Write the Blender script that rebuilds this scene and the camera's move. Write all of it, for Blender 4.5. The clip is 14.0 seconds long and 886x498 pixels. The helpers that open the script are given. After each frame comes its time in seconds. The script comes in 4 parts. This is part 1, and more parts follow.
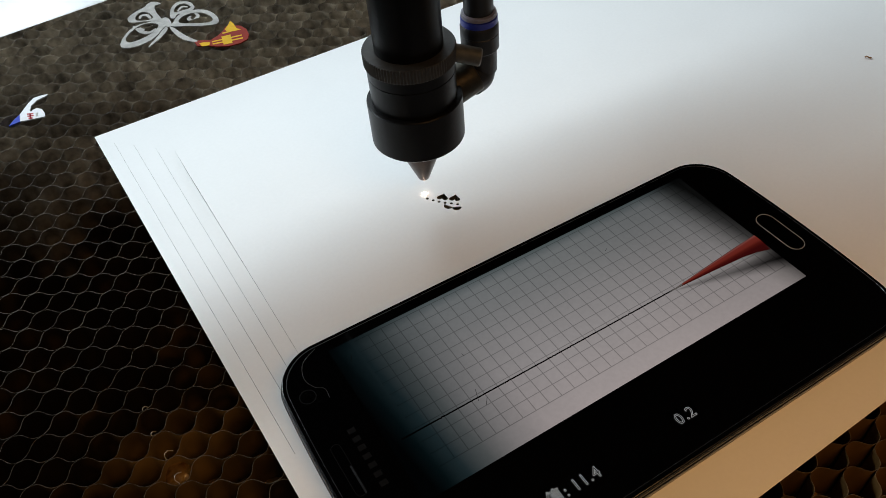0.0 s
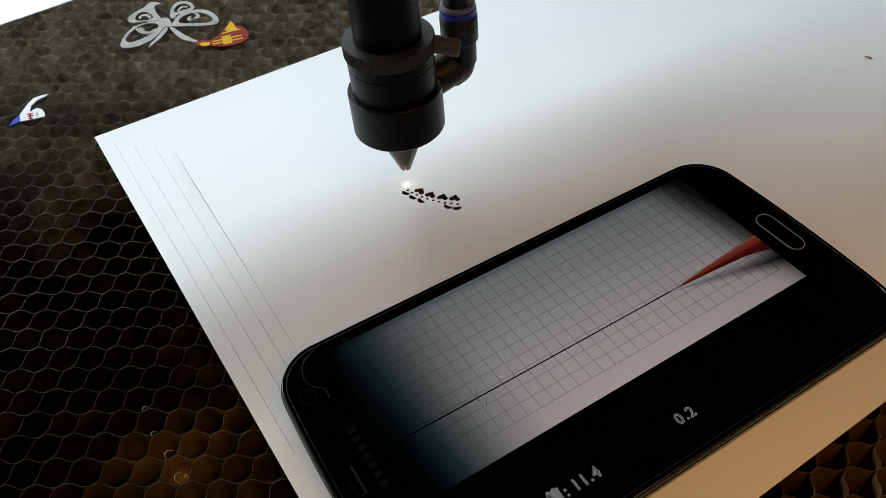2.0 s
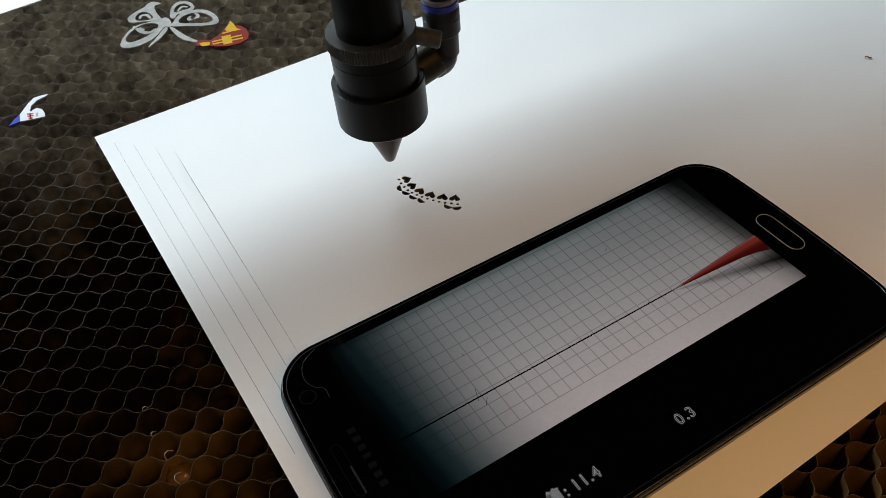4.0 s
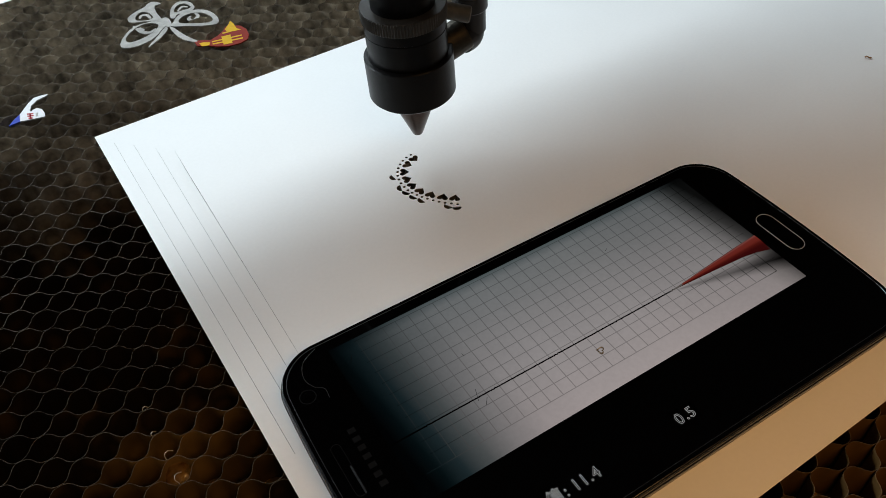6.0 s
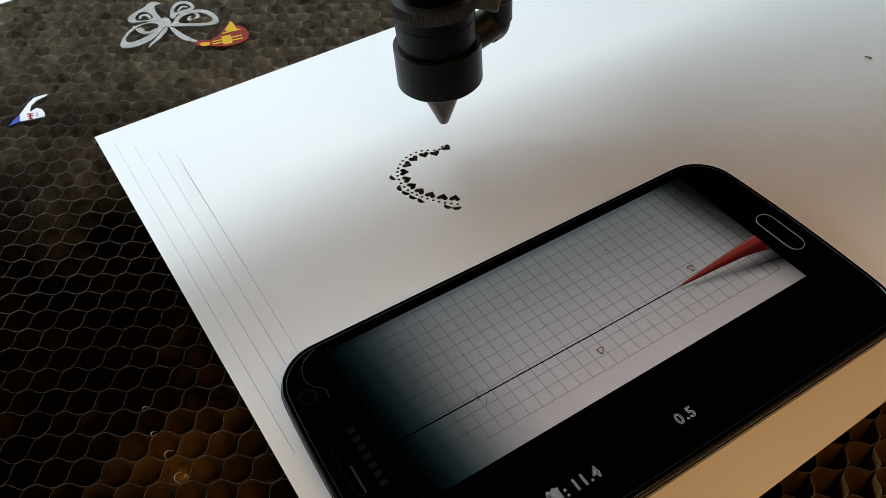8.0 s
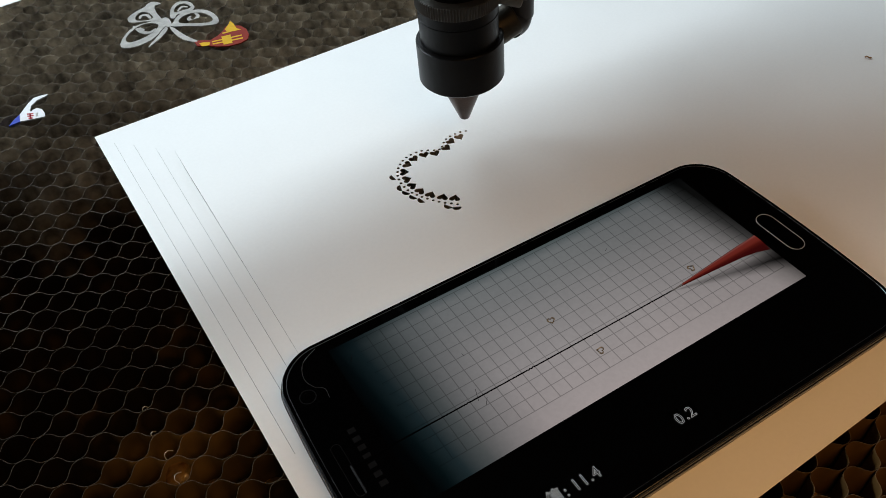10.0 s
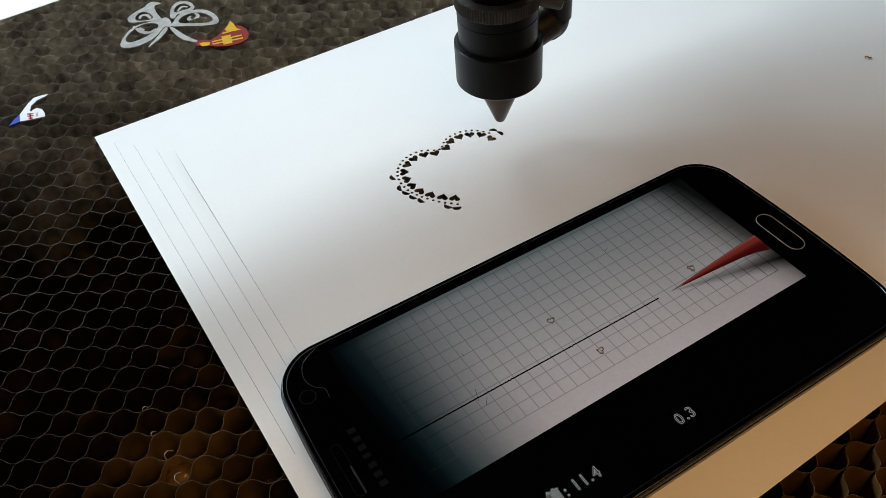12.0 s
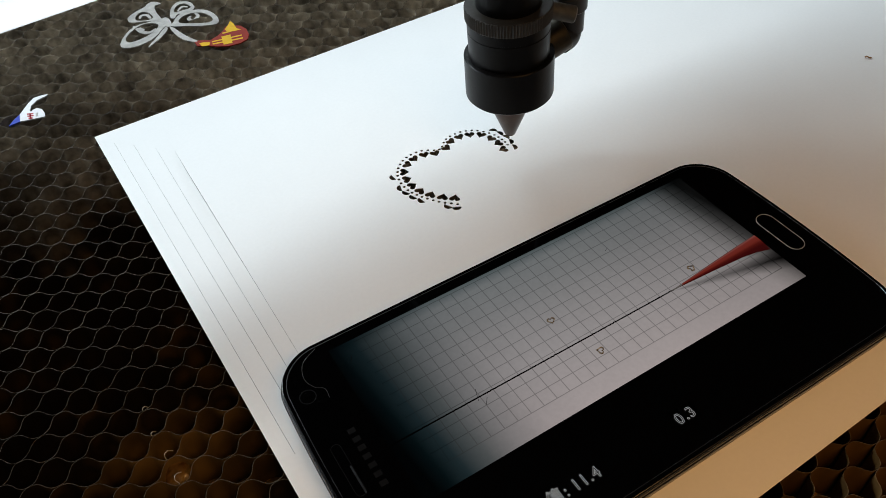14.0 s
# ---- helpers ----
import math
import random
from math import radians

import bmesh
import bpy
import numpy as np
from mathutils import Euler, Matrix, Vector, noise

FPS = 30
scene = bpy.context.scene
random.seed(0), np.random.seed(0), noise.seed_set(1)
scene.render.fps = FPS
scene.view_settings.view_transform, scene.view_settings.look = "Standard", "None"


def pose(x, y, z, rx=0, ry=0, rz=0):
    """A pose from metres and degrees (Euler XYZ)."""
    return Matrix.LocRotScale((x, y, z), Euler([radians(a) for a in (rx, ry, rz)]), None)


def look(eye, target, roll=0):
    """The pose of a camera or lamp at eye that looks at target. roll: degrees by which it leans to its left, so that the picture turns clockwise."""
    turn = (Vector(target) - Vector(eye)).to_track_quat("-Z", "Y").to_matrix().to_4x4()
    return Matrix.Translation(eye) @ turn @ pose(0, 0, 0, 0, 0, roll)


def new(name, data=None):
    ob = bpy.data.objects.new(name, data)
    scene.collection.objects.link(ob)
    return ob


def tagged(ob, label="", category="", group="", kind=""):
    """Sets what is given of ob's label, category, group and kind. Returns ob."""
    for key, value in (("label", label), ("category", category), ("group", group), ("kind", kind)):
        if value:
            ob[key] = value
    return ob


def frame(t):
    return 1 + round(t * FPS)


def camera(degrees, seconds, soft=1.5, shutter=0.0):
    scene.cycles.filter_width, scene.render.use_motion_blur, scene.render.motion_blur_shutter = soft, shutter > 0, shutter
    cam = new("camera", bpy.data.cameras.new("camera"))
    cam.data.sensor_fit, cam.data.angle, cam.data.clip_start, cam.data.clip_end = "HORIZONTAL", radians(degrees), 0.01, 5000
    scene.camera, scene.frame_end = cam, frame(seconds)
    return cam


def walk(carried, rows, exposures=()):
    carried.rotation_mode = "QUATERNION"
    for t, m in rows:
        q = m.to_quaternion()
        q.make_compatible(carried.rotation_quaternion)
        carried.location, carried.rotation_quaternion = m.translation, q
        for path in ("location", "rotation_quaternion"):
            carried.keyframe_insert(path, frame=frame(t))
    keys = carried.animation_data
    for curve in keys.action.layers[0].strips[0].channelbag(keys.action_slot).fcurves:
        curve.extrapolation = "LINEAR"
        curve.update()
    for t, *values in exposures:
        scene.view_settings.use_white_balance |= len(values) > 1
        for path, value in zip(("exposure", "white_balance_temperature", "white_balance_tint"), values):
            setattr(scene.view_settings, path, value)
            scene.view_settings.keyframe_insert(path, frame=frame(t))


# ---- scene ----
cam = camera(58.20, 14.0, soft=0.8)
EYE = pose(-0.01330, -0.24335, 0.16052, 43.984, 2.0945, -33.1795)
walk(cam, [(0.0, EYE), (14.0, EYE)], exposures=[(0.0, 0.03), (2.0, 0.01), (6.0, 0.05), (11.0, 0.06), (13.0, 0.08), (14.0, 0.12)])

CARD = 0.2          # thickness of the card
MM = 0.001          # all meshes below are drawn in millimetres

# ---- light: a low bright window behind the bed, a dim warm room ----
world = bpy.data.worlds.new("world")
scene.world = world
world.use_nodes = True
wn = world.node_tree.nodes
sky = wn.new("ShaderNodeTexSky")
sky.sky_type, sky.sun_disc = "NISHITA", False
sky.sun_elevation, sky.sun_rotation = radians(35), radians(20)
world.node_tree.links.new(sky.outputs[0], wn["Background"].inputs[0])
wn["Background"].inputs[1].default_value = 0.08


def area(name, m, w, h, power, colour, spread=180):
    lamp = bpy.data.lights.new(name, "AREA")
    lamp.spread = radians(spread)
    lamp.shape, lamp.size, lamp.size_y, lamp.energy, lamp.color = "RECTANGLE", w, h, power, colour
    ob = new(name, lamp)
    ob.matrix_world = m
    return ob


WINDOW_AT, WINDOW_AIM = (-0.34, 0.85, 0.51), (-0.34, -0.06, 0.0)
area("window_daylight", look(WINDOW_AT, WINDOW_AIM), 1.70, 0.20, 29.6, (0.82, 0.93, 1.0))
# an unseen warm lamp, added to tint the front edge of the bed
area("warm_front_fill", look((0.07, -0.385, 0.32), (0.07, -0.29, 0.0)), 0.28, 0.07, 0.17, (1.0, 0.53, 0.19), 74)


# ---- materials ----
def material(name, colour, rough=0.5, metal=0.0, vary=0.12, grain=400.0, blotch=30.0, bump=0.05, tint=None, coat=0.0, spec=0.5):
    """Two scales of variation in colour and roughness, and a fine relief."""
    m = bpy.data.materials.new(name)
    m.use_nodes = True
    n, l = m.node_tree.nodes, m.node_tree.links
    b = n["Principled BSDF"]
    co = n.new("ShaderNodeTexCoord")
    fine, wide = n.new("ShaderNodeTexNoise"), n.new("ShaderNodeTexNoise")
    fine.inputs["Scale"].default_value, wide.inputs["Scale"].default_value = grain, blotch
    fine.inputs["Detail"].default_value = wide.inputs["Detail"].default_value = 4
    for t in (fine, wide):
        l.new(co.outputs["Object"], t.inputs["Vector"])
    add = n.new("ShaderNodeMath")
    add.operation = "MULTIPLY_ADD"
    add.inputs[1].default_value = 0.4
    l.new(fine.outputs["Fac"], add.inputs[0])
    half = n.new("ShaderNodeMath")
    half.operation = "MULTIPLY"
    half.inputs[1].default_value = 0.6
    l.new(wide.outputs["Fac"], half.inputs[0])
    l.new(half.outputs[0], add.inputs[2])
    ramp = n.new("ShaderNodeValToRGB")
    c = Vector(colour)
    d = Vector(tint) if tint else c * (1 - vary)
    ramp.color_ramp.elements[0].position, ramp.color_ramp.elements[1].position = 0.35, 0.65
    ramp.color_ramp.elements[0].color = (*d, 1)
    ramp.color_ramp.elements[1].color = (*(c if tint else [min(1, v * (1 + vary)) for v in c]), 1)
    l.new(add.outputs[0], ramp.inputs[0])
    l.new(ramp.outputs[0], b.inputs["Base Color"])
    rr = n.new("ShaderNodeMapRange")
    rr.inputs["To Min"].default_value, rr.inputs["To Max"].default_value = rough * 0.85, min(1, rough * 1.15)
    l.new(add.outputs[0], rr.inputs["Value"])
    l.new(rr.outputs[0], b.inputs["Roughness"])
    b.inputs["Metallic"].default_value = metal
    b.inputs["Coat Weight"].default_value = coat
    b.inputs["Specular IOR Level"].default_value = spec
    if bump:
        bp = n.new("ShaderNodeBump")
        bp.inputs["Strength"].default_value, bp.inputs["Distance"].default_value = bump, 0.0003
        l.new(fine.outputs["Fac"], bp.inputs["Height"])
        l.new(bp.outputs[0], b.inputs["Normal"])
    return m


def glow(name, colour, strength, base=(0.0, 0.0, 0.0), rough=0.1):
    m = bpy.data.materials.new(name)
    m.use_nodes = True
    b = m.node_tree.nodes["Principled BSDF"]
    b.inputs["Base Color"].default_value = (*base, 1)
    b.inputs["Roughness"].default_value = rough
    b.inputs["Specular IOR Level"].default_value = 0.2
    b.inputs["Emission Color"].default_value = (*colour, 1)
    b.inputs["Emission Strength"].default_value = strength
    return m


PAPER = material("white_card", (0.80, 0.80, 0.79), 0.75, 0, 0.02, 900, 25, 0.06, spec=0.3)
FOIL = material("sooty_aluminium_foil", (0.60, 0.53, 0.43), 0.7, 0.0, 0, 350, 125, 0.25, tint=(0.14, 0.122, 0.098), spec=0.15)


def tarred_and_dimmed(m):
    """Brown tar covers the foil in an uneven field at the front; the dimness towards the left is painted in with it."""
    n, l = m.node_tree.nodes, m.node_tree.links
    b = n["Principled BSDF"]
    old = b.inputs["Base Color"].links[0].from_socket
    co, sep, spots = n.new("ShaderNodeTexCoord"), n.new("ShaderNodeSeparateXYZ"), n.new("ShaderNodeTexNoise")
    spots.inputs["Scale"].default_value = 26
    l.new(co.outputs["Object"], sep.inputs[0])
    l.new(co.outputs["Object"], spots.inputs["Vector"])
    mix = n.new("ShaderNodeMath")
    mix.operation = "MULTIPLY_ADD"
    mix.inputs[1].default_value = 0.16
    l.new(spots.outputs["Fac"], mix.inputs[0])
    # tilts the field so that shade on the left is painted too
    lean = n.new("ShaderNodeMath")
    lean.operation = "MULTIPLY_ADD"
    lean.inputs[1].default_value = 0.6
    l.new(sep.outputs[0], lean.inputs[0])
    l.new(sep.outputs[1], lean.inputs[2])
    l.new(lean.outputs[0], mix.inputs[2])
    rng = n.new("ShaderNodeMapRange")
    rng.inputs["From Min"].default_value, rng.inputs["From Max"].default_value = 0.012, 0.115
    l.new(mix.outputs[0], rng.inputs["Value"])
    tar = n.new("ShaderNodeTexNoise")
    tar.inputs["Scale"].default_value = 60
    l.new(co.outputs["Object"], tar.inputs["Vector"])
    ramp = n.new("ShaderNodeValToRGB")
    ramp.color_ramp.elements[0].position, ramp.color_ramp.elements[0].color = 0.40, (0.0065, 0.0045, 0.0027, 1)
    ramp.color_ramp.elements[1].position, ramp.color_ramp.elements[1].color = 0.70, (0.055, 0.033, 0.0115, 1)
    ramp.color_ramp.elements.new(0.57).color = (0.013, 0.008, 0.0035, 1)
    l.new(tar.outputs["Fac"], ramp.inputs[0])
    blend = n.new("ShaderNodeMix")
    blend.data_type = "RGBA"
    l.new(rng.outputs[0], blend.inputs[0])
    # a pool of amber light, painted into the foil round one spot
    away, near, amber_pool = n.new("ShaderNodeVectorMath"), n.new("ShaderNodeMapRange"), n.new("ShaderNodeMix")
    away.operation = "DISTANCE"
    away.inputs[1].default_value = (-0.01829, -0.13277, -0.004)
    l.new(co.outputs["Object"], away.inputs[0])
    wob = n.new("ShaderNodeMath")
    wob.operation = "MULTIPLY_ADD"
    wob.inputs[1].default_value = 0.05
    l.new(tar.outputs["Fac"], wob.inputs[0])
    l.new(away.outputs["Value"], wob.inputs[2])
    near.inputs["From Min"].default_value, near.inputs["From Max"].default_value = 0.048, 0.026
    l.new(wob.outputs[0], near.inputs["Value"])
    amber_pool.data_type = "RGBA"
    amber_pool.inputs[7].default_value = (0.19, 0.115, 0.036, 1)
    l.new(near.outputs[0], amber_pool.inputs[0])
    l.new(ramp.outputs[0], amber_pool.inputs[6])
    # and a wide brown field at the front edge
    front, reach, field = n.new("ShaderNodeVectorMath"), n.new("ShaderNodeMapRange"), n.new("ShaderNodeMix")
    front.operation = "DISTANCE"
    front.inputs[1].default_value = (0.15, -0.245, -0.004)
    l.new(co.outputs["Object"], front.inputs[0])
    reach.inputs["From Min"].default_value, reach.inputs["From Max"].default_value = 0.10, 0.04
    l.new(front.outputs["Value"], reach.inputs["Value"])
    field.data_type = "RGBA"
    field.inputs[7].default_value = (0.105, 0.052, 0.013, 1)
    l.new(reach.outputs[0], field.inputs[0])
    l.new(amber_pool.outputs[2], field.inputs[6])
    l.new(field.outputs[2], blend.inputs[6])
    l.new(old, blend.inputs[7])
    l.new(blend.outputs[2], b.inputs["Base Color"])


tarred_and_dimmed(FOIL)
FOIL_EDGE = material("bare_foil_edge", (0.105, 0.084, 0.056), 0.6, 0.0, 0.6, 300, 90, 0.1, spec=0.12)


def darker_to_back(m):
    """The foil's edges turn near black towards the back of the bed."""
    n, l = m.node_tree.nodes, m.node_tree.links
    b = n["Principled BSDF"]
    old = b.inputs["Base Color"].links[0].from_socket
    co, sep, rng, mix = n.new("ShaderNodeTexCoord"), n.new("ShaderNodeSeparateXYZ"), n.new("ShaderNodeMapRange"), n.new("ShaderNodeMix")
    l.new(co.outputs["Object"], sep.inputs[0])
    rng.inputs["From Min"].default_value, rng.inputs["From Max"].default_value = -0.028, 0.012
    l.new(sep.outputs[1], rng.inputs["Value"])
    mix.data_type = "RGBA"
    l.new(rng.outputs[0], mix.inputs[0])
    l.new(old, mix.inputs[6])
    mix.inputs[7].default_value = (0.004, 0.0038, 0.0034, 1)
    l.new(mix.outputs[2], b.inputs["Base Color"])


darker_to_back(FOIL_EDGE)
TRAY = material("charred_tray", (0.52, 0.25, 0.065), 0.4, 0.0, 0, 160, 26, 0.2, tint=(0.018, 0.009, 0.004))
BLACK = material("black_anodised_aluminium", (0.0045, 0.0043, 0.0045), 0.38, 0.0, 0.25, 900, 60, 0.08, spec=0.15)
GREY_METAL = material("worn_black_metal", (0.024, 0.023, 0.022), 0.45, 0.4, 0.3, 900, 60, 0.1)
BRASS = material("dull_brass", (0.05, 0.043, 0.031), 0.5, 0.85, 0.3, 700, 80, 0.08)
PORT = material("worn_bronze", (0.11, 0.105, 0.09), 0.55, 0.3, 0.35, 700, 120, 0.1)
PLASTIC = material("white_plastic", (0.44, 0.44, 0.45), 0.5, 0, 0.15, 500, 90, 0.03)
NOZZLE = material("nozzle_metal", (0.062, 0.043, 0.035), 0.3, 1.0, 0.25, 900, 120, 0.04)
RUBBER = material("black_plastic", (0.014, 0.014, 0.015), 0.45, 0, 0.2, 800, 60, 0.05)
BLUE = material("blue_plastic", (0.03, 0.05, 0.42), 0.4, 0, 0.15, 800, 60, 0.03)
GLASS = material("black_front_glass", (0.0006, 0.0006, 0.0007), 0.05, 0, 0.2, 900, 50, 0.0, spec=0.1)
SHELL = material("dark_phone_shell", (0.02, 0.02, 0.022), 0.4, 0, 0.2, 800, 60, 0.03)
CHROME = material("dark_chrome_band", (0.012, 0.012, 0.013), 0.2, 0.0, 0.1, 500, 60, 0.0)
# the home ring's metal shine, put into a pale non-metal colour
PALE_SHEEN = material("pale_ring_sheen", (0.42, 0.43, 0.44), 0.35, 0.0, 0.5, 500, 200, 0.0)
RING_METAL = material("worn_bronze_ring", (0.046, 0.041, 0.034), 0.5, 0.2, 0.35, 900, 90, 0.1)
PALE_COLLAR = material("pale_grey_plastic", (0.30, 0.28, 0.34), 0.45, 0, 0.15, 800, 60, 0.03)
TRIM = material("dark_trim", (0.16, 0.165, 0.17), 0.28, 1.0, 0.1, 500, 60, 0.0)
DARKLINE = material("dark_gasket", (0.01, 0.01, 0.01), 0.5, 0, 0.2, 500, 60, 0.0)
WALL = material("room_wall_paint", (0.20, 0.185, 0.17), 0.85, 0, 0.08, 60, 4, 0.1)
LEDGE = material("white_enamel", (0.82, 0.83, 0.84), 0.4, 0, 0.03, 200, 10, 0.02)
GREY_CARD = material("grey_card", (0.36, 0.345, 0.32), 0.9, 0, 0.3, 500, 120, 0.08, spec=0.1)
MILKY = material("milky_plastic", (0.85, 0.87, 0.88), 0.5, 0, 0.02, 300, 20, 0.02)
mn, ml = MILKY.node_tree.nodes, MILKY.node_tree.links
milk, blend = mn.new("ShaderNodeBsdfTranslucent"), mn.new("ShaderNodeMixShader")
milk.inputs["Color"].default_value = (0.99, 0.99, 0.99, 1)
blend.inputs[0].default_value = 0.97
ml.new(mn["Principled BSDF"].outputs[0], blend.inputs[1])
ml.new(milk.outputs[0], blend.inputs[2])
clear, film = mn.new("ShaderNodeBsdfTransparent"), mn.new("ShaderNodeMixShader")
film.inputs[0].default_value = 0.44
ml.new(blend.outputs[0], film.inputs[1])
ml.new(clear.outputs[0], film.inputs[2])
ml.new(film.outputs[0], mn["Material Output"].inputs["Surface"])
RED = material("red_plastic_sheet", (0.22, 0.022, 0.012), 0.85, 0, 0.15, 700, 90, 0.03, spec=0.12)
YELLOW = material("yellow_print", (0.62, 0.36, 0.015), 0.85, 0, 0.12, 700, 90, 0.03, spec=0.12)
BLUE_INK = material("blue_print", (0.05, 0.08, 0.42), 0.85, 0, 0.12, 700, 90, 0.03, spec=0.12)
RED_INK = material("red_print", (0.40, 0.03, 0.04), 0.85, 0, 0.12, 700, 90, 0.03, spec=0.12)
GREY_INK = material("faint_grey_print", (0.0035, 0.0035, 0.0038), 0.8, 0.0, 0.1, 700, 90, 0.0, spec=0.04)


# ---- mesh helpers ----
def part(name, bm, mat, parent=None, label="", smooth=False):
    """Links a bmesh, drawn in millimetres, as one mesh object under a thing or a part."""
    bm.transform(Matrix.Scale(MM, 4))
    bmesh.ops.recalc_face_normals(bm, faces=bm.faces)
    me = bpy.data.meshes.new(name)
    if smooth:
        for f in bm.faces:
            f.smooth = True
    bm.to_mesh(me)
    bm.free()
    if smooth:
        me.set_sharp_from_angle(angle=radians(35))
    me.materials.append(mat)
    ob = new(name, me)
    ob.parent = parent
    if label:
        ob["label"] = label
    return ob


def thing(name, x, y, z, rz, label, category, group="", kind=""):
    ob = new(name)
    ob.empty_display_size = 0.01
    ob.matrix_world = pose(x * MM, y * MM, z * MM, 0, 0, rz)
    return tagged(ob, label, category, group, kind)


def lathe(profile, seg=64, m=None):
    """A turned solid from (radius, height) pairs."""
    bm = bmesh.new()
    rings = [[bm.verts.new((r * math.cos(2 * math.pi * i / seg), r * math.sin(2 * math.pi * i / seg), z)) for i in range(seg)] for r, z in profile]
    for a, b in zip(rings, rings[1:]):
        for i in range(seg):
            bm.faces.new((a[i], a[(i + 1) % seg], b[(i + 1) % seg], b[i]))
    bm.faces.new(rings[0][::-1])
    bm.faces.new(rings[-1])
    if m:
        bm.transform(m)
    return bm


def slab(loops, z0, z1):
    """A plate between two heights: the first loop is its outline, the rest are holes through it."""
    bm = bmesh.new()
    edges = []
    for lp in loops:
        vs = [bm.verts.new((x, y, z1)) for x, y in lp]
        edges += [bm.edges.new((a, b)) for a, b in zip(vs, vs[1:] + vs[:1])]
    bmesh.ops.triangle_fill(bm, use_beauty=True, use_dissolve=False, edges=edges)
    bmesh.ops.recalc_face_normals(bm, faces=bm.faces)
    top = list(bm.faces)
    if top and top[0].normal.z < 0:
        bmesh.ops.reverse_faces(bm, faces=top)
    low = bmesh.ops.extrude_face_region(bm, geom=top, use_keep_orig=True)
    bmesh.ops.translate(bm, verts=[v for v in low["geom"] if isinstance(v, bmesh.types.BMVert)], vec=(0, 0, z0 - z1))
    return bm


def box(x0, x1, y0, y1, z0, z1, bevel=0.0):
    bm = bmesh.new()
    bmesh.ops.create_cube(bm, size=1)
    bmesh.ops.scale(bm, vec=(x1 - x0, y1 - y0, z1 - z0), verts=bm.verts)
    bmesh.ops.translate(bm, vec=((x0 + x1) / 2, (y0 + y1) / 2, (z0 + z1) / 2), verts=bm.verts)
    if bevel:
        bmesh.ops.bevel(bm, geom=bm.edges[:], offset=bevel, segments=2, affect="EDGES", profile=0.5)
    return bm


def tube(points, radius, seg=20, sides=None):
    """A round bar along a smooth line of points; radius may be a list."""
    bm = bmesh.new()
    pts = [Vector(q) for q in points]
    rings = []
    for i, q in enumerate(pts):
        t = (pts[min(i + 1, len(pts) - 1)] - pts[max(i - 1, 0)]).normalized()
        u = t.cross(Vector((0.3, 0.9, 0.2))).normalized()
        v = t.cross(u)
        r = radius[i] if isinstance(radius, list) else radius
        rings.append([bm.verts.new(q + r * (math.cos(2 * math.pi * k / seg) * u + math.sin(2 * math.pi * k / seg) * v)) for k in range(seg)])
    for a, b in zip(rings, rings[1:]):
        for k in range(seg):
            bm.faces.new((a[k], a[(k + 1) % seg], b[(k + 1) % seg], b[k]))
    bm.faces.new(rings[0][::-1])
    bm.faces.new(rings[-1])
    return bm


def curve(points, n):
    """A Catmull-Rom line through points, n steps for each span."""
    q = [Vector(a) for a in points]
    q = [2 * q[0] - q[1]] + q + [2 * q[-1] - q[-2]]
    out = []
    for i in range(1, len(q) - 2):
        for k in range(n):
            t = k / n
            a, b, c, d = q[i - 1:i + 3]
            out.append(0.5 * (2 * b + (c - a) * t + (2 * a - 5 * b + 4 * c - d) * t * t + (3 * b - a - 3 * c + d) * t ** 3))
    return out + [q[-2]]


def ribbon2d(points, widths, n=8):
    """The outline of a flat band along a line, with its width running through widths."""
    c = curve(points, n)
    left, right = [], []
    for i, q in enumerate(c):
        t = (c[min(i + 1, len(c) - 1)] - c[max(i - 1, 0)]).normalized()
        s = i / (len(c) - 1) * (len(widths) - 1)
        k = min(int(s), len(widths) - 2)
        w = widths[k] + (widths[k + 1] - widths[k]) * (s - k)
        nrm = Vector((-t.y, t.x)) * w / 2
        left.append((q + nrm).to_tuple())
        right.append((q - nrm).to_tuple())
    return left + right[::-1]


# ---- the cut pattern: small hearts along a big heart, with dots and half moons outside ----
HEARTS = [(81.1, -94.7, -9), (78.4, -92.2, -9), (76, -89.2, 0.25), (74.3, -85.9, 1.15), (73.6, -82.5, 2.25), (73.8, -79, 3.4), (74.9, -75.6, 4.4), (77.6, -73.1, 5), (80.8, -71.9, 5.65), (84.5, -72.1, 6.4), (87.7, -73.5, 7.1), (92.1, -73.3, 7.6), (95.1, -71.4, 8.7), (98.6, -71.1, 9.5), (102, -72.1, 10.1), (105, -74.3, 10.6), (106.5, -77.8, 11.9), (107, -81.1, 12.95), (106.53, -84.5, 13.8)]
MOONS = [(79.2, -98.7, -9), (77.3, -96.6, -9), (72.2, -89.8, 0.65), (71, -87.1, 1.5), (70.3, -84.2, 1.7), (69.9, -81.3, 2.6), (70.6, -75.9, 4.1), (109.6, -74.7, 11.05), (110.5, -77.3, 11.45), (111, -79.9, 12.3), (110.8, -82.8, 12.5), (110.1, -85.7, 13.4)]
DOT_LINE = [(80.3, -97.4), (76.4, -93.3), (73.4, -88.5), (71.5, -83.5), (71.8, -77.7), (74.4, -73), (79.2, -70), (84.9, -70), (89.9, -72.7), (94.5, -69.6), (100.3, -69.2), (105.3, -71.9), (108.4, -76.9), (109.1, -81.9), (108.3, -86.7)]
DOT_TIMES = [-9.0, -4.09, 0.13, 1.84, 3.7, 4.91, 5.6, 6.35, 7.5, 8.37, 9.33, 10.63, 12.24, 13.26, 14.4]


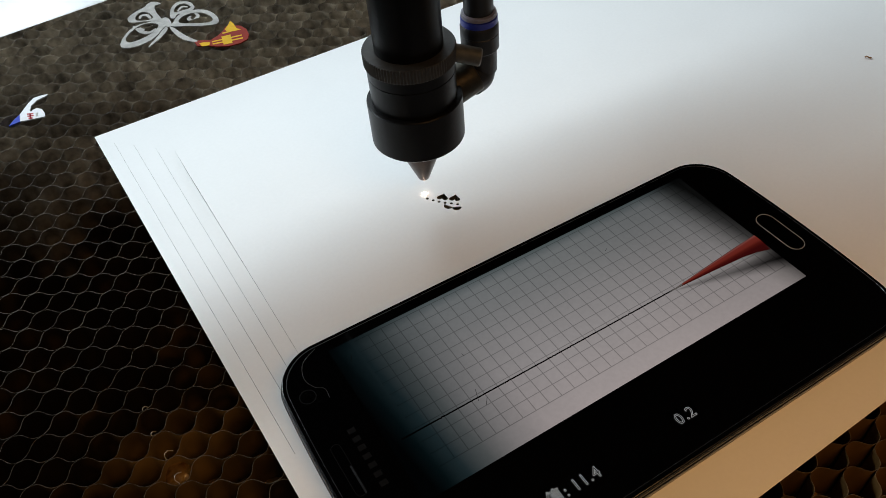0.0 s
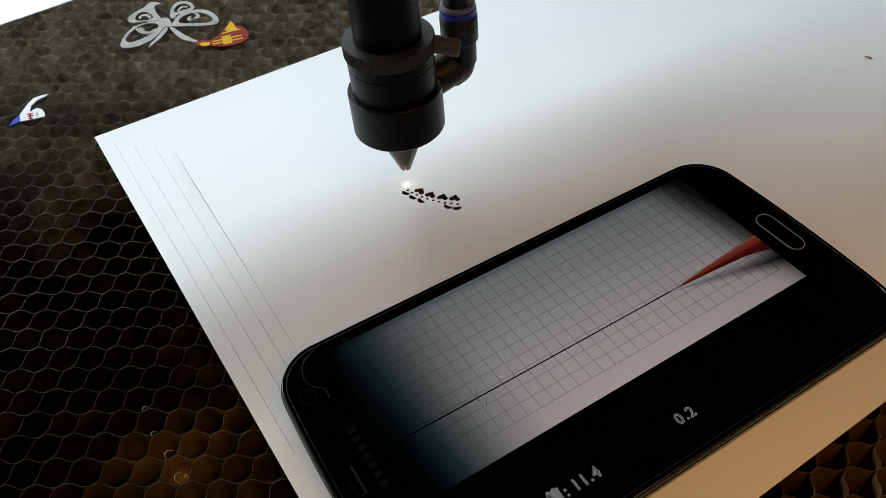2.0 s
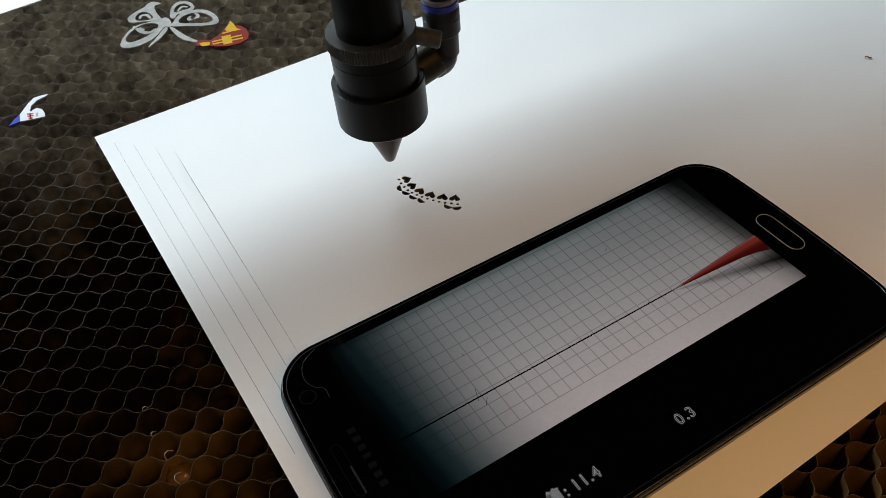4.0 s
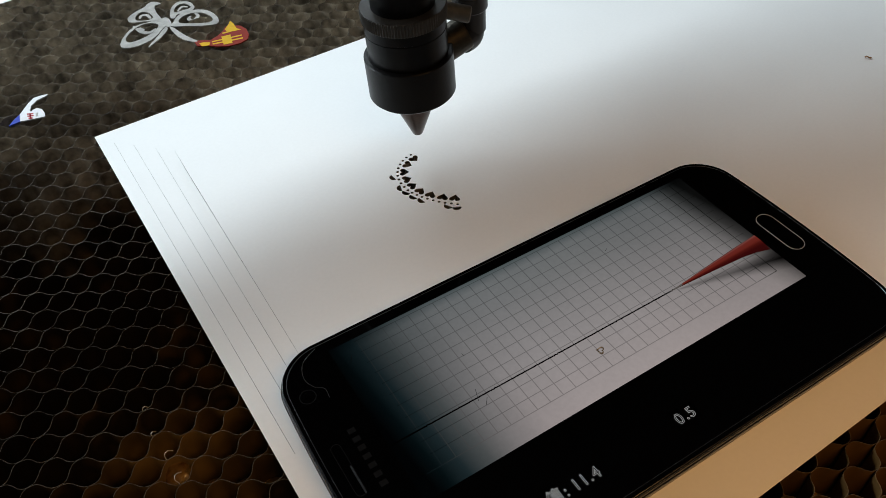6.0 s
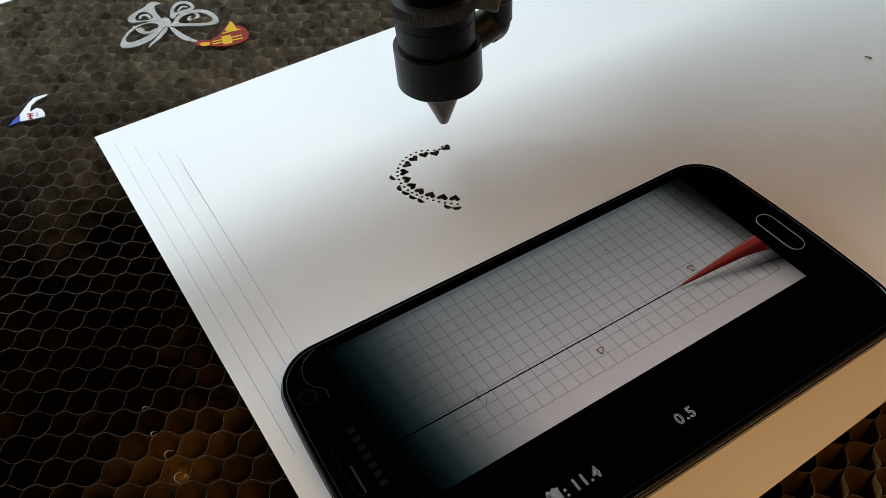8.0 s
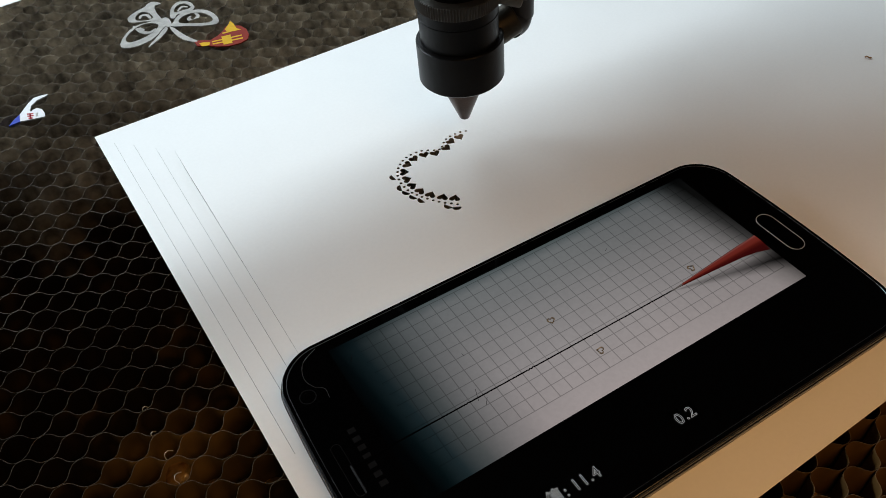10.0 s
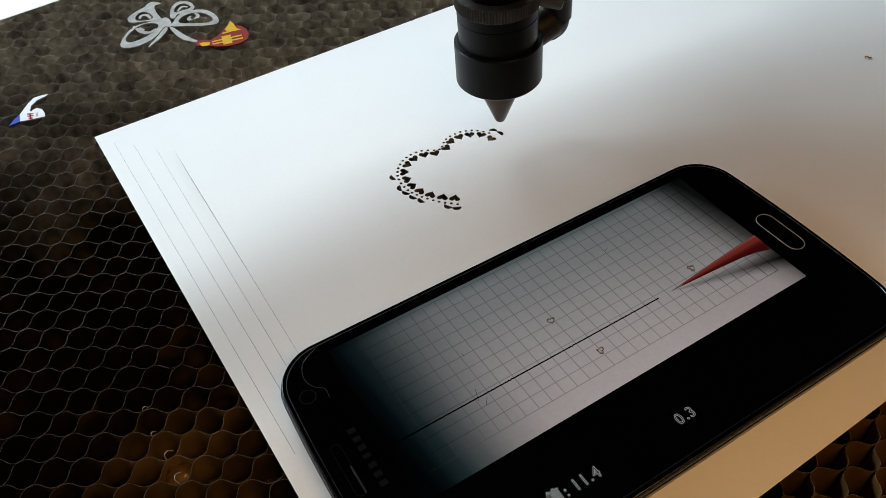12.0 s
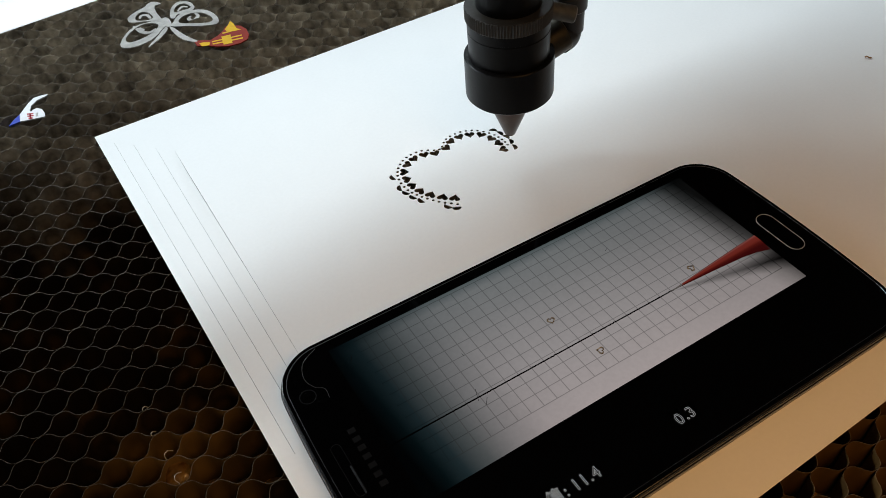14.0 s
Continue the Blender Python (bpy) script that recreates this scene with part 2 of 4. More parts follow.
def heart_loop(x, y, aim, size=1.68, n=24):
    """aim: the direction of the heart's point."""
    out = []
    c, s = math.cos(aim), math.sin(aim)
    for i in range(n):
        a = 2 * math.pi * i / n
        hx = 16 * math.sin(a) ** 3 / 16
        hy = -(13 * math.cos(a) - 5 * math.cos(2 * a) - 2 * math.cos(3 * a) - math.cos(4 * a)) / 16
        u, v = hy * size, hx * size
        out.append((x + c * u - s * v, y + s * u + c * v))
    return out


def moon_loop(x, y, aim, r=1.42):
    """A half disc whose round side faces aim."""
    return [(x + r * (math.cos(aim + a) - 0.35 * math.cos(aim)), y + r * (math.sin(aim + a) - 0.35 * math.sin(aim)))
            for a in [math.pi * (k / 9 - 0.5) for k in range(10)]]


cuts = []           # kind, loop, time
for i, (x, y, t) in enumerate(HEARTS):
    a, b = HEARTS[max(i - 1, 0)], HEARTS[min(i + 1, len(HEARTS) - 1)]
    tan = math.atan2(b[1] - a[1], b[0] - a[0]) - math.pi / 2
    cuts.append(("heart_chip", heart_loop(x, y, tan), (x, y), t))
for x, y, t in MOONS:
    near = min(HEARTS, key=lambda h: (h[0] - x) ** 2 + (h[1] - y) ** 2)
    cuts.append(("half_moon_chip", moon_loop(x, y, math.atan2(y - near[1], x - near[0])), (x, y), t))
for i, q in enumerate(curve(DOT_LINE, 3)):
    k = min(i // 3, len(DOT_TIMES) - 2)
    t = DOT_TIMES[k] + (DOT_TIMES[k + 1] - DOT_TIMES[k]) * (i / 3 - k)
    r = 0.47
    cuts.append(("dot_chip", [(q.x + r * math.cos(2 * math.pi * j / 10), q.y + r * math.sin(2 * math.pi * j / 10)) for j in range(10)], (q.x, q.y), t))


# ---- the white card, with every cut going through it ----
SLITS = [((4.5, -6.9), (3.9, -145.0)), ((9.5, -11.9), (8.4, -150.0)), ((14.9, -17.8), (12.2, -152.0))]
LAST = ((19.6, -23.2), (16.2, -152.0))


def card():
    loops = [[(0, 0), (297, 0), (297, -210.4), (0, -210.4)]]
    loops += [c[1] for c in cuts]
    for a, b in SLITS:
        loops.append([(a[0], a[1]), (b[0], b[1]), (b[0] + 0.09, b[1]), (a[0] + 0.06, a[1])])
    # the strip beside the last slit is cut free on that side and sags a little
    (ax, ay), (bx, by) = LAST
    loops.append([(ax - 3.4, ay), (bx - 3.4, by), (bx, by), (ax, ay)])
    bm = slab(loops, -CARD, 0.0)
    n, k = 30, 8
    for zt, top in ((0.0, True), (-CARD, False)):
        grid = []
        for i in range(n + 1):
            s = i / n
            x, y = ax + (bx - ax) * s, ay + (by - ay) * s
            sag = 0.6 * min(1, 9 * s) * (1 - s) ** 0.8
            grid.append([bm.verts.new((x - 3.4 + 3.36 * j / k, y, zt - sag * (j / k) ** 1.5)) for j in range(k + 1)])
        for i in range(n):
            for j in range(k):
                q = (grid[i][j], grid[i][j + 1], grid[i + 1][j + 1], grid[i + 1][j])
                bm.faces.new(q if not top else q[::-1])
    return part("white_card_sheet", bm, PAPER)


sheet = tagged(card(), "large white card sheet with slits and small heart-shaped cut-outs", "paper sheet")


# ---- honeycomb bed: wavy foil strips touching at their crests ----
DIR = Vector((0.99973, 0.02327))
NRM = Vector((-0.0443, 0.999))
PERIOD, PITCH = 11.252, 3.905
ORIGIN = Vector((-21.63, -94.50))


def bed_top(x, y):
    return -0.22 - 1.1 * math.exp(-((x - 17) / 4.5) ** 2) * (1 if -155 < y < -16 else 0)


def foil_strip(k, bed):
    """One wavy strip; its neighbours run in the opposite phase."""
    step = PERIOD / 14
    off = (k + 0.5) * PITCH
    pts = []
    for i in range(-160, 430):
        u = i * step
        w = math.cos(2 * math.pi * u / PERIOD) * (-1 if k % 2 else 1)
        w = math.tanh(1.5 * w) / math.tanh(1.5)
        q = ORIGIN + DIR * u + NRM * (off + 1.88 * w)
        j = 1.0 + 1.3 * max(0, (q.y + 20) / 110)
        q += Vector((noise.noise((q.x * 0.09, q.y * 0.09, 1.3)), noise.noise((q.x * 0.09, q.y * 0.09, 7.7)))) * 0.5 * j
        q += Vector((noise.noise((q.x * 0.3, q.y * 0.3, 4.1 + k)), noise.noise((q.x * 0.3, q.y * 0.3, 2.2 + k)))) * 0.16 * j
        if -130 < q.x < 300 and -300 < q.y < 146:
            pts.append((i, q))
    runs = [[]]
    for a in pts:
        if runs[-1] and a[0] != runs[-1][-1][0] + 1:
            runs.append([])
        runs[-1].append(a)
    pts = max(runs, key=len)
    if len(pts) < 8:
        return
    bm = bmesh.new()
    prev = None
    for n, (i, q) in enumerate(pts):
        a, b = pts[max(n - 1, 0)][1], pts[min(n + 1, len(pts) - 1)][1]
        t = (b - a).normalized()
        w = Vector((-t.y, t.x)) * 0.032
        z = bed_top(q.x, q.y) - 0.25 * abs(noise.noise((q.x * 0.2, q.y * 0.2, k * 1.7)))
        ring = [bm.verts.new((q.x + w.x, q.y + w.y, -11)), bm.verts.new((q.x + w.x, q.y + w.y, z)),
                bm.verts.new((q.x - w.x, q.y - w.y, z)), bm.verts.new((q.x - w.x, q.y - w.y, -11))]
        if prev and i == prev[0] + 1:
            for c in range(3):
                f = bm.faces.new((prev[1][c], prev[1][c + 1], ring[c + 1], ring[c]))
                f.smooth = True
                f.material_index = 1 if c == 1 else 0
        prev = (i, ring)
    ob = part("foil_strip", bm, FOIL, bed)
    ob.data.materials.append(FOIL_EDGE)
    ob.data.set_sharp_from_angle(angle=radians(50))


bed = thing("honeycomb_bed", 0, 0, 0, 0, "sooty aluminium honeycomb cutting bed of wavy foil strips", "cutting bed")
part("tray", box(-140, 440, -310, 147, -19, -11.02), TRAY, bed, "dark charred steel tray under the honeycomb")
for k in range(-52, 68):
    foil_strip(k, bed)
part("edge_rail", box(-140, 440, 147.5, 151, -19, -0.6, 0.3), FOIL, bed, "grey metal edge rail")


def gantry():
    """The gantry behind the head: a beam on two side posts."""
    ob = thing("gantry", 0, -10.0, 0, 0, "dark metal gantry beam behind the laser head", "machine gantry")
    # out of view; its height is set to shade the front strip
    part("beam", box(-320, 440, 0, 10, 108.0, 120, 1.0), GREY_METAL, ob, "unseen dark metal beam that shades the front")
    for x in (-320, 420):
        part("post", box(x, x + 20, -2, 14, -18.5, 108, 0.8), GREY_METAL, ob)
    cover = part("side_cover", box(-130, 30, 0, 0.8, 48, 64, 0.2), MILKY, ob, "translucent white side cover under the beam")
    cover.matrix_basis = pose(-0.009, -0.029, 0, 0, 0, 4.5)
    for x in (-120, -20):
        part("cover_bracket", box(x, x + 5, -36, 2, 62.5, 66, 0.4), GREY_METAL, ob)
        part("cover_hanger", box(x, x + 5, 0, 3, 65, 109, 0.4), GREY_METAL, ob)
    return ob


beam = gantry()


# ---- the room that closes the place ----
def room():
    tagged(part("floor", box(-1500, 1500, -1800, 1550, -950, -900), WALL), "dim brown workshop floor", "floor", kind="structure")
    tagged(part("ceiling", box(-1500, 1500, -1800, 1550, 1600, 1650), WALL), "dim workshop ceiling", "ceiling", kind="structure")
    tagged(part("wall_south", box(-1500, 1500, -1850, -1800, -950, 1650), WALL), "dim brown workshop wall", "wall", kind="structure")
    tagged(part("wall_east", box(1500, 1550, -1850, 1550, -950, 1650), WALL), "dim brown workshop wall", "wall", kind="structure")
    tagged(part("wall_west", box(-1550, -1500, -1850, 1550, -950, 1650), WALL), "dim brown workshop wall", "wall", kind="structure")
    tagged(part("wall_north", box(-1500, 1500, 1500, 1550, -950, 1650), WALL), "dim brown workshop wall", "wall", kind="structure")
    bm = bmesh.new()
    for b in (box(-1200, -870, 0, 40, -700, 700), box(870, 1200, 0, 40, -700, 700), box(-870, 870, 0, 40, -700, -170), box(-870, 870, 0, 40, 170, 700)):
        me = bpy.data.meshes.new("piece")
        b.to_mesh(me)
        b.free()
        bm.from_mesh(me)
        bpy.data.meshes.remove(me)
    win = tagged(part("window_1", bm, WALL), "wide low window opening in a dim wall", "window", kind="structure")
    d = Vector(WINDOW_AIM) - Vector(WINDOW_AT)
    win.matrix_world = pose(WINDOW_AT[0], WINDOW_AT[1] + 0.03, WINDOW_AT[2], 0, 0, math.degrees(math.atan2(d.y, d.x)) + 90)
    tagged(part("back_ledge", box(-700, 900, 158, 380, -40, -6, 2), LEDGE), "white enamelled ledge behind the cutting bed", "ledge", kind="structure")
    tagged(part("machine_base", box(-420, 540, -310, 156, -900, -19.1), GREY_METAL), "dark machine base under the bed", "machine base", kind="structure")


room()


# ---- the phone ----
def phone_loop(inset, n=10):
    """The outline of the phone: rounded corners and slightly bowed ends."""
    hx, hy, r = 71 - inset, 36.25 - inset, max(11 - inset * 0.7, 2)
    out = []
    for cx, cy, a0 in ((1, 1, 0), (-1, 1, 90), (-1, -1, 180), (1, -1, 270)):
        for k in range(n + 1):
            a = radians(a0 + 90 * k / n)
            out.append([cx * (hx - r) + r * math.cos(a), cy * (hy - r) + r * math.sin(a)])
    full = []
    for i, q in enumerate(out):
        nx = out[(i + 1) % len(out)]
        full.append(q)
        if math.dist(q, nx) > 12:
            m = 12
            full += [[q[0] + (nx[0] - q[0]) * j / m, q[1] + (nx[1] - q[1]) * j / m] for j in range(1, m)]
    for q in full:
        q[0] -= math.copysign(1.5 * (q[1] / 36.25) ** 2 * min(1, abs(q[0]) / 60), q[0])
    return [(x - 0.8, y - 1.2) for x, y in full]


def band(levels, closed=True):
    """A solid, or an open ring, through outlines (height, inset)."""
    bm = bmesh.new()
    rings = [[bm.verts.new((x, y, z)) for x, y in phone_loop(i)] for z, i in levels]
    for a, b in zip(rings, rings[1:]):
        n = len(a)
        for k in range(n):
            bm.faces.new((a[k], a[(k + 1) % n], b[(k + 1) % n], b[k]))
    if closed:
        bm.faces.new(rings[0][::-1])
        bm.faces.new(rings[-1])
    return bm


def rect(x0, x1, y0, y1):
    return [(x0, y0), (x1, y0), (x1, y1), (x0, y1)]


def stadium(cx, cy, lx, ly, n=8):
    """A rounded bar, long in y."""
    r = lx / 2
    out = []
    for s, a0 in ((1, 0), (-1, 180)):
        for k in range(n + 1):
            a = radians(a0 + 180 * k / n)
            out.append((cx + r * math.cos(a), cy + s * (ly / 2 - r) + r * math.sin(a)))
    return out


TEXT_H = 2.65
SCREEN_Y0, SCREEN_Y1, SCREEN_X0, SCREEN_X1 = -14.95, 30.6, -56.3, 55.6
GRID = 3.5736
PAPER_SPEED = 2.902


def screen_material(name, dim=1.0):
    """The lit picture on the display: grey paper, a soft grey wedge under the pen. The backlight's fall-off, to dark
    blue at one end, is put into the colour.
    """
    m = bpy.data.materials.new(name)
    m.use_nodes = True
    n, l = m.node_tree.nodes, m.node_tree.links
    b = n["Principled BSDF"]
    b.inputs["Base Color"].default_value = (0.0006, 0.0006, 0.0007, 1)
    b.inputs["Roughness"].default_value = 0.05
    b.inputs["Specular IOR Level"].default_value = 0.12
    co = n.new("ShaderNodeTexCoord")
    sep = n.new("ShaderNodeSeparateXYZ")
    l.new(co.outputs["Object"], sep.inputs[0])

    def ramp(src, a, b_, stops):
        r = n.new("ShaderNodeMapRange")
        r.inputs["From Min"].default_value, r.inputs["From Max"].default_value = a, b_
        l.new(src, r.inputs["Value"])
        c = n.new("ShaderNodeValToRGB")
        while len(c.color_ramp.elements) < len(stops):
            c.color_ramp.elements.new(0.5)
        for el, (p, col) in zip(c.color_ramp.elements, stops):
            el.position, el.color = p, (*col, 1)
        l.new(r.outputs[0], c.inputs[0])
        return c.outputs[0]

    def mix(kind, a, b_):
        x = n.new("ShaderNodeMix")
        x.data_type, x.blend_type = "RGBA", kind
        x.inputs[0].default_value = 1
        l.new(a, x.inputs[6])
        l.new(b_, x.inputs[7])
        return x.outputs[2]

    def calc(op, a, b_):
        x = n.new("ShaderNodeMath")
        x.operation = op
        for i, v in enumerate((a, b_)):
            if isinstance(v, float):
                x.inputs[i].default_value = v
            else:
                l.new(v, x.inputs[i])
        if op == "MULTIPLY_ADD":
            l.new(sep.outputs[0], x.inputs[2])
        return x.outputs[0]

    # backlight dimming with the viewing angle, painted along and across the picture
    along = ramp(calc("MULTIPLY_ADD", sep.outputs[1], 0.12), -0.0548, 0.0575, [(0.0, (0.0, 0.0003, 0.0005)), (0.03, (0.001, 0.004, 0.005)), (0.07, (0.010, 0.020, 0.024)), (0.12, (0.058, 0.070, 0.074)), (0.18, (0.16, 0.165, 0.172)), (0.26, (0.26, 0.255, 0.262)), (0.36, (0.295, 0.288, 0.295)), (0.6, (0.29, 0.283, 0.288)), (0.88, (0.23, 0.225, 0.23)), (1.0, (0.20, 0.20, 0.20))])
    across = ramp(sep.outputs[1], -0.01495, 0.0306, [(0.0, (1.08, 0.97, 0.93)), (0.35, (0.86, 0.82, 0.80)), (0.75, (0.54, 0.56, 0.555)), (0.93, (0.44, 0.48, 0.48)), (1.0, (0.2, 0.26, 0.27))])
    noise_t = n.new("ShaderNodeTexNoise")
    noise_t.inputs["Scale"].default_value = 900
    l.new(co.outputs["Object"], noise_t.inputs["Vector"])
    paper = ramp(noise_t.outputs["Fac"], 0.3, 0.7, [(0, (0.94, 0.94, 0.94)), (1, (1.0, 1.0, 1.0))])
    col = mix("MULTIPLY", mix("MULTIPLY", along, across), paper)
    # the soft grey wedge spreads from the pen's point
    slope = calc("DIVIDE", calc("ADD", sep.outputs[1], 0.0003), calc("MAXIMUM", calc("ADD", sep.outputs[0], -0.0243), 0.0005))
    wedge = ramp(slope, -0.45, 0.05, [(0.0, (0, 0, 0)), (0.18, (0.03, 0.03, 0.03)), (0.32, (0.5, 0.5, 0.5)), (0.46, (1, 1, 1)), (0.58, (0.7, 0.7, 0.7)), (0.68, (0.2, 0.2, 0.2)), (0.9, (0, 0, 0))])
    reach = ramp(sep.outputs[0], 0.024, 0.056, [(0.0, (0, 0, 0)), (0.1, (0.4, 0.4, 0.4)), (0.5, (0.6, 0.6, 0.6)), (0.75, (0.85, 0.85, 0.85)), (1.0, (1, 1, 1))])
    # the same dimming painted over one corner
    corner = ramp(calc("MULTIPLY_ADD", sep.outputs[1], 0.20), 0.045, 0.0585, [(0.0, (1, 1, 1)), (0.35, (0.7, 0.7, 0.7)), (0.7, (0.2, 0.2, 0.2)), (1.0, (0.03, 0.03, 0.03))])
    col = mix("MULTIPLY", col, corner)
    keep = n.new("ShaderNodeInvert")
    l.new(mix("MULTIPLY", wedge, reach), keep.inputs[1])
    col = mix("MULTIPLY", col, keep.outputs[0])
    l.new(col, b.inputs["Emission Color"])
    b.inputs["Emission Strength"].default_value = dim
    return m


def pen_material():
    """A round red barrel: pale upper edge, red, dark red below."""
    m = glow("pen_red", (0.1, 0.01, 0.01), 0.8, rough=0.07)
    n, l = m.node_tree.nodes, m.node_tree.links
    co, sep, off, div, rng, ramp = [n.new("ShaderNode" + k) for k in ("TexCoord", "SeparateXYZ", "VectorMath", "Math", "MapRange", "ValToRGB")]
    off.inputs[1].default_value = (-0.0236, 0.0001, 0)
    div.operation = "DIVIDE"
    l.new(co.outputs["Object"], off.inputs[0])
    l.new(off.outputs[0], sep.inputs[0])
    l.new(sep.outputs[1], div.inputs[0])
    l.new(sep.outputs[0], div.inputs[1])
    rng.inputs["From Min"].default_value, rng.inputs["From Max"].default_value = -0.11, 0.085
    l.new(div.outputs[0], rng.inputs["Value"])
    e = ramp.color_ramp.elements
    e[0].position, e[0].color = 0.0, (0.030, 0.003, 0.003, 1)
    e[1].position, e[1].color = 1.0, (0.10, 0.030, 0.026, 1)
    for p, c in ((0.40, (0.040, 0.003, 0.003, 1)), (0.56, (0.075, 0.007, 0.005, 1)), (0.68, (0.14, 0.018, 0.012, 1)), (0.86, (0.15, 0.022, 0.016, 1)), (0.93, (0.19, 0.055, 0.045, 1))):
        x = e.new(p)
        x.color = c
    l.new(rng.outputs[0], ramp.inputs[0])
    l.new(ramp.outputs[0], n["Principled BSDF"].inputs["Emission Color"])
    return m


def text_mesh(name, body, height, mat, parent, x, y, z, label=""):
    """Outlined writing, flat, its lower left corner at x, y."""
    cu = bpy.data.curves.new(name, "FONT")
    cu.body, cu.size, cu.fill_mode, cu.bevel_depth, cu.bevel_resolution, cu.resolution_u = body, 1.0, "NONE", 0.015, 0, 4
    cu.space_character = 1.12
    tmp = new("tmp_text", cu)
    me = bpy.data.meshes.new_from_object(tmp.evaluated_get(bpy.context.evaluated_depsgraph_get()))
    bpy.data.objects.remove(tmp)
    bpy.data.curves.remove(cu)
    s = height / 0.72
    me.transform(Matrix.Translation((x * MM, y * MM, z * MM)) @ Matrix.Diagonal((s * MM, s * MM, s * MM * 0.3, 1)))
    me.name = name
    me.materials.clear()
    me.materials.append(mat)
    ob = new(name, me)
    ob.parent = parent
    if label:
        ob["label"] = label
    return ob


def phone():
    ph = thing("smartphone", 77.147, -161.602, 0, -1.415, "black smartphone on white card, lit screen showing vibration meter", "smartphone")
    part("back_shell", band([(0.0, 4.5), (0.5, 2.5), (2.0, 0.7), (4.4, 0.25)]), SHELL, ph, "dark plastic back shell", smooth=True)
    part("rim", band([(4.4, 0.12), (5.0, 0.0), (5.7, 0.05), (6.0, 0.3), (6.15, 0.3), (6.4, 0.12), (7.0, 0.2), (7.25, 0.5)]), CHROME, ph, "dark polished metal band", smooth=True)
    part("rim_line", band([(5.9, 0.12), (6.05, -0.02), (6.2, 0.12)], False), CHROME, ph, "thin bright line round the rim")
    part("rim_edge", band([(7.22, 0.28), (7.36, 0.33), (7.36, 0.43), (7.2, 0.5)], False), TRIM, ph, "thin bright worn edge of the rim")
    part("glass_bevel", band([(8.08, 1.45), (8.15, 1.5), (8.15, 1.6), (8.08, 1.65)], False), TRIM, ph, "thin bevel line round the glass")
    part("gasket", band([(7.25, 0.75), (7.55, 0.75)]), GLASS, ph)
    holes = [rect(-1.2, 1.45, -30.4, -26.1), rect(2.15, 5.15, -30.4, -26.1)]
    part("front_glass", slab([phone_loop(0.68)] + holes, 7.55, 8.1), GLASS, ph, "glossy black front glass")
    part("glass_lip", band([(7.3, 0.62), (7.45, 0.5), (7.55, 0.55), (7.62, 0.7)], False), CHROME, ph, "thin bright edge round the glass")
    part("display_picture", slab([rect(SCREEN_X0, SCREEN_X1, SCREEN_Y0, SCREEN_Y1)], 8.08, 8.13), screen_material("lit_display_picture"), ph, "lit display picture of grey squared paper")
    grid_mat = screen_material("squared_line_grey", 0.6)
    squares = part("squared_paper_margin", slab([rect(-50, 54.0, -9.78, -9.56)], 8.13, 8.147), grid_mat, ph, "sliding squared paper on the display")
    for i in range(29):
        x = -38.90 + GRID * (i - 2.0)
        part("grid_line", slab([rect(x - 0.12, x + 0.12, -9.6, 29.6)], 8.13, 8.145), grid_mat, squares)
    for i in range(1, 12):
        y = -9.67 + GRID * i
        part("grid_line", slab([rect(-50, 54.0, y - 0.10, y + 0.10)], 8.13, 8.145), grid_mat, ph)
    ink = glow("trace_black", (0.0003, 0.0003, 0.0003), 1.0, rough=0.07)
    bm = bmesh.new()
    last = None
    for i in range(301):
        x = -53.3 + 90.4 * i / 300
        turn = 2 * math.pi * x / (5 * GRID)
        cx_, cy_ = math.cos(turn), math.sin(turn)
        burst = 0.2 + max(0, noise.noise((cx_ * 1.2, cy_ * 1.2, 1))) * 1.8
        y = 0.28 - 0.38 * i / 300 + 0.32 * burst * noise.noise((cx_ * 8, cy_ * 8, 3))
        pair = (bm.verts.new((x, y + 0.18, 8.17)), bm.verts.new((x, y - 0.18, 8.17)))
        if last:
            bm.faces.new((last[0], last[1], pair[1], pair[0]))
        last = pair
    trace = part("trace_line", bm, ink, ph, "thin black recorded line")
    part("pen_barrel", slab([[(25.7, 0.12), (28.95, 0.39), (39.74, 1.36), (48.43, 2.04), (55.73, 2.42), (55.78, 0.32), (55.36, -3.51), (51.45, -2.33), (47.38, -1.64), (37.6, -0.9), (26.31, -0.25)]], 8.15, 8.175), pen_material(), ph, "red pen shown on the display")
    part("pen_lead", slab([[(23.63, -0.1), (25.9, 0.14), (27.87, 0.22), (27.89, -0.15), (26.12, -0.31)]], 8.15, 8.178), glow("pen_lead_grey", (0.085, 0.075, 0.07), 1.0, rough=0.07), ph, "grey point of the pen shown on the display")
    silver = glow("pale_letter_glow", (0.32, 0.32, 0.32), 1.0)
    part("home_button", slab([stadium(62.36, -0.35, 4.9, 14.6)], 7.9, 8.2), GLASS, ph, "black oval home button")
    part("home_button_ring", slab([stadium(62.36, -0.35, 5.25, 14.95), stadium(62.36, -0.35, 4.95, 14.65)], 7.9, 8.24), PALE_SHEEN, ph, "thin bright ring round the home button")
    part("earpiece", slab([stadium(-66.41, 0.2, 2.1, 13.6)], 7.9, 8.16), GLASS, ph, "dark earpiece slot")
    part("earpiece_ring", slab([stadium(-66.41, 0.2, 2.4, 14.0), stadium(-66.41, 0.2, 2.1, 13.6)], 7.9, 8.17), GREY_INK, ph)
    # a bright strip laid where the earpiece's edge glints
    part("earpiece_glint", slab([stadium(-65.6, -2.9, 0.4, 7.4)], 8.1, 8.175), TRIM, ph, "thin silvery strip for the glint along the earpiece")
    for i in range(7):
        y = 8.9 - 2.45 * i
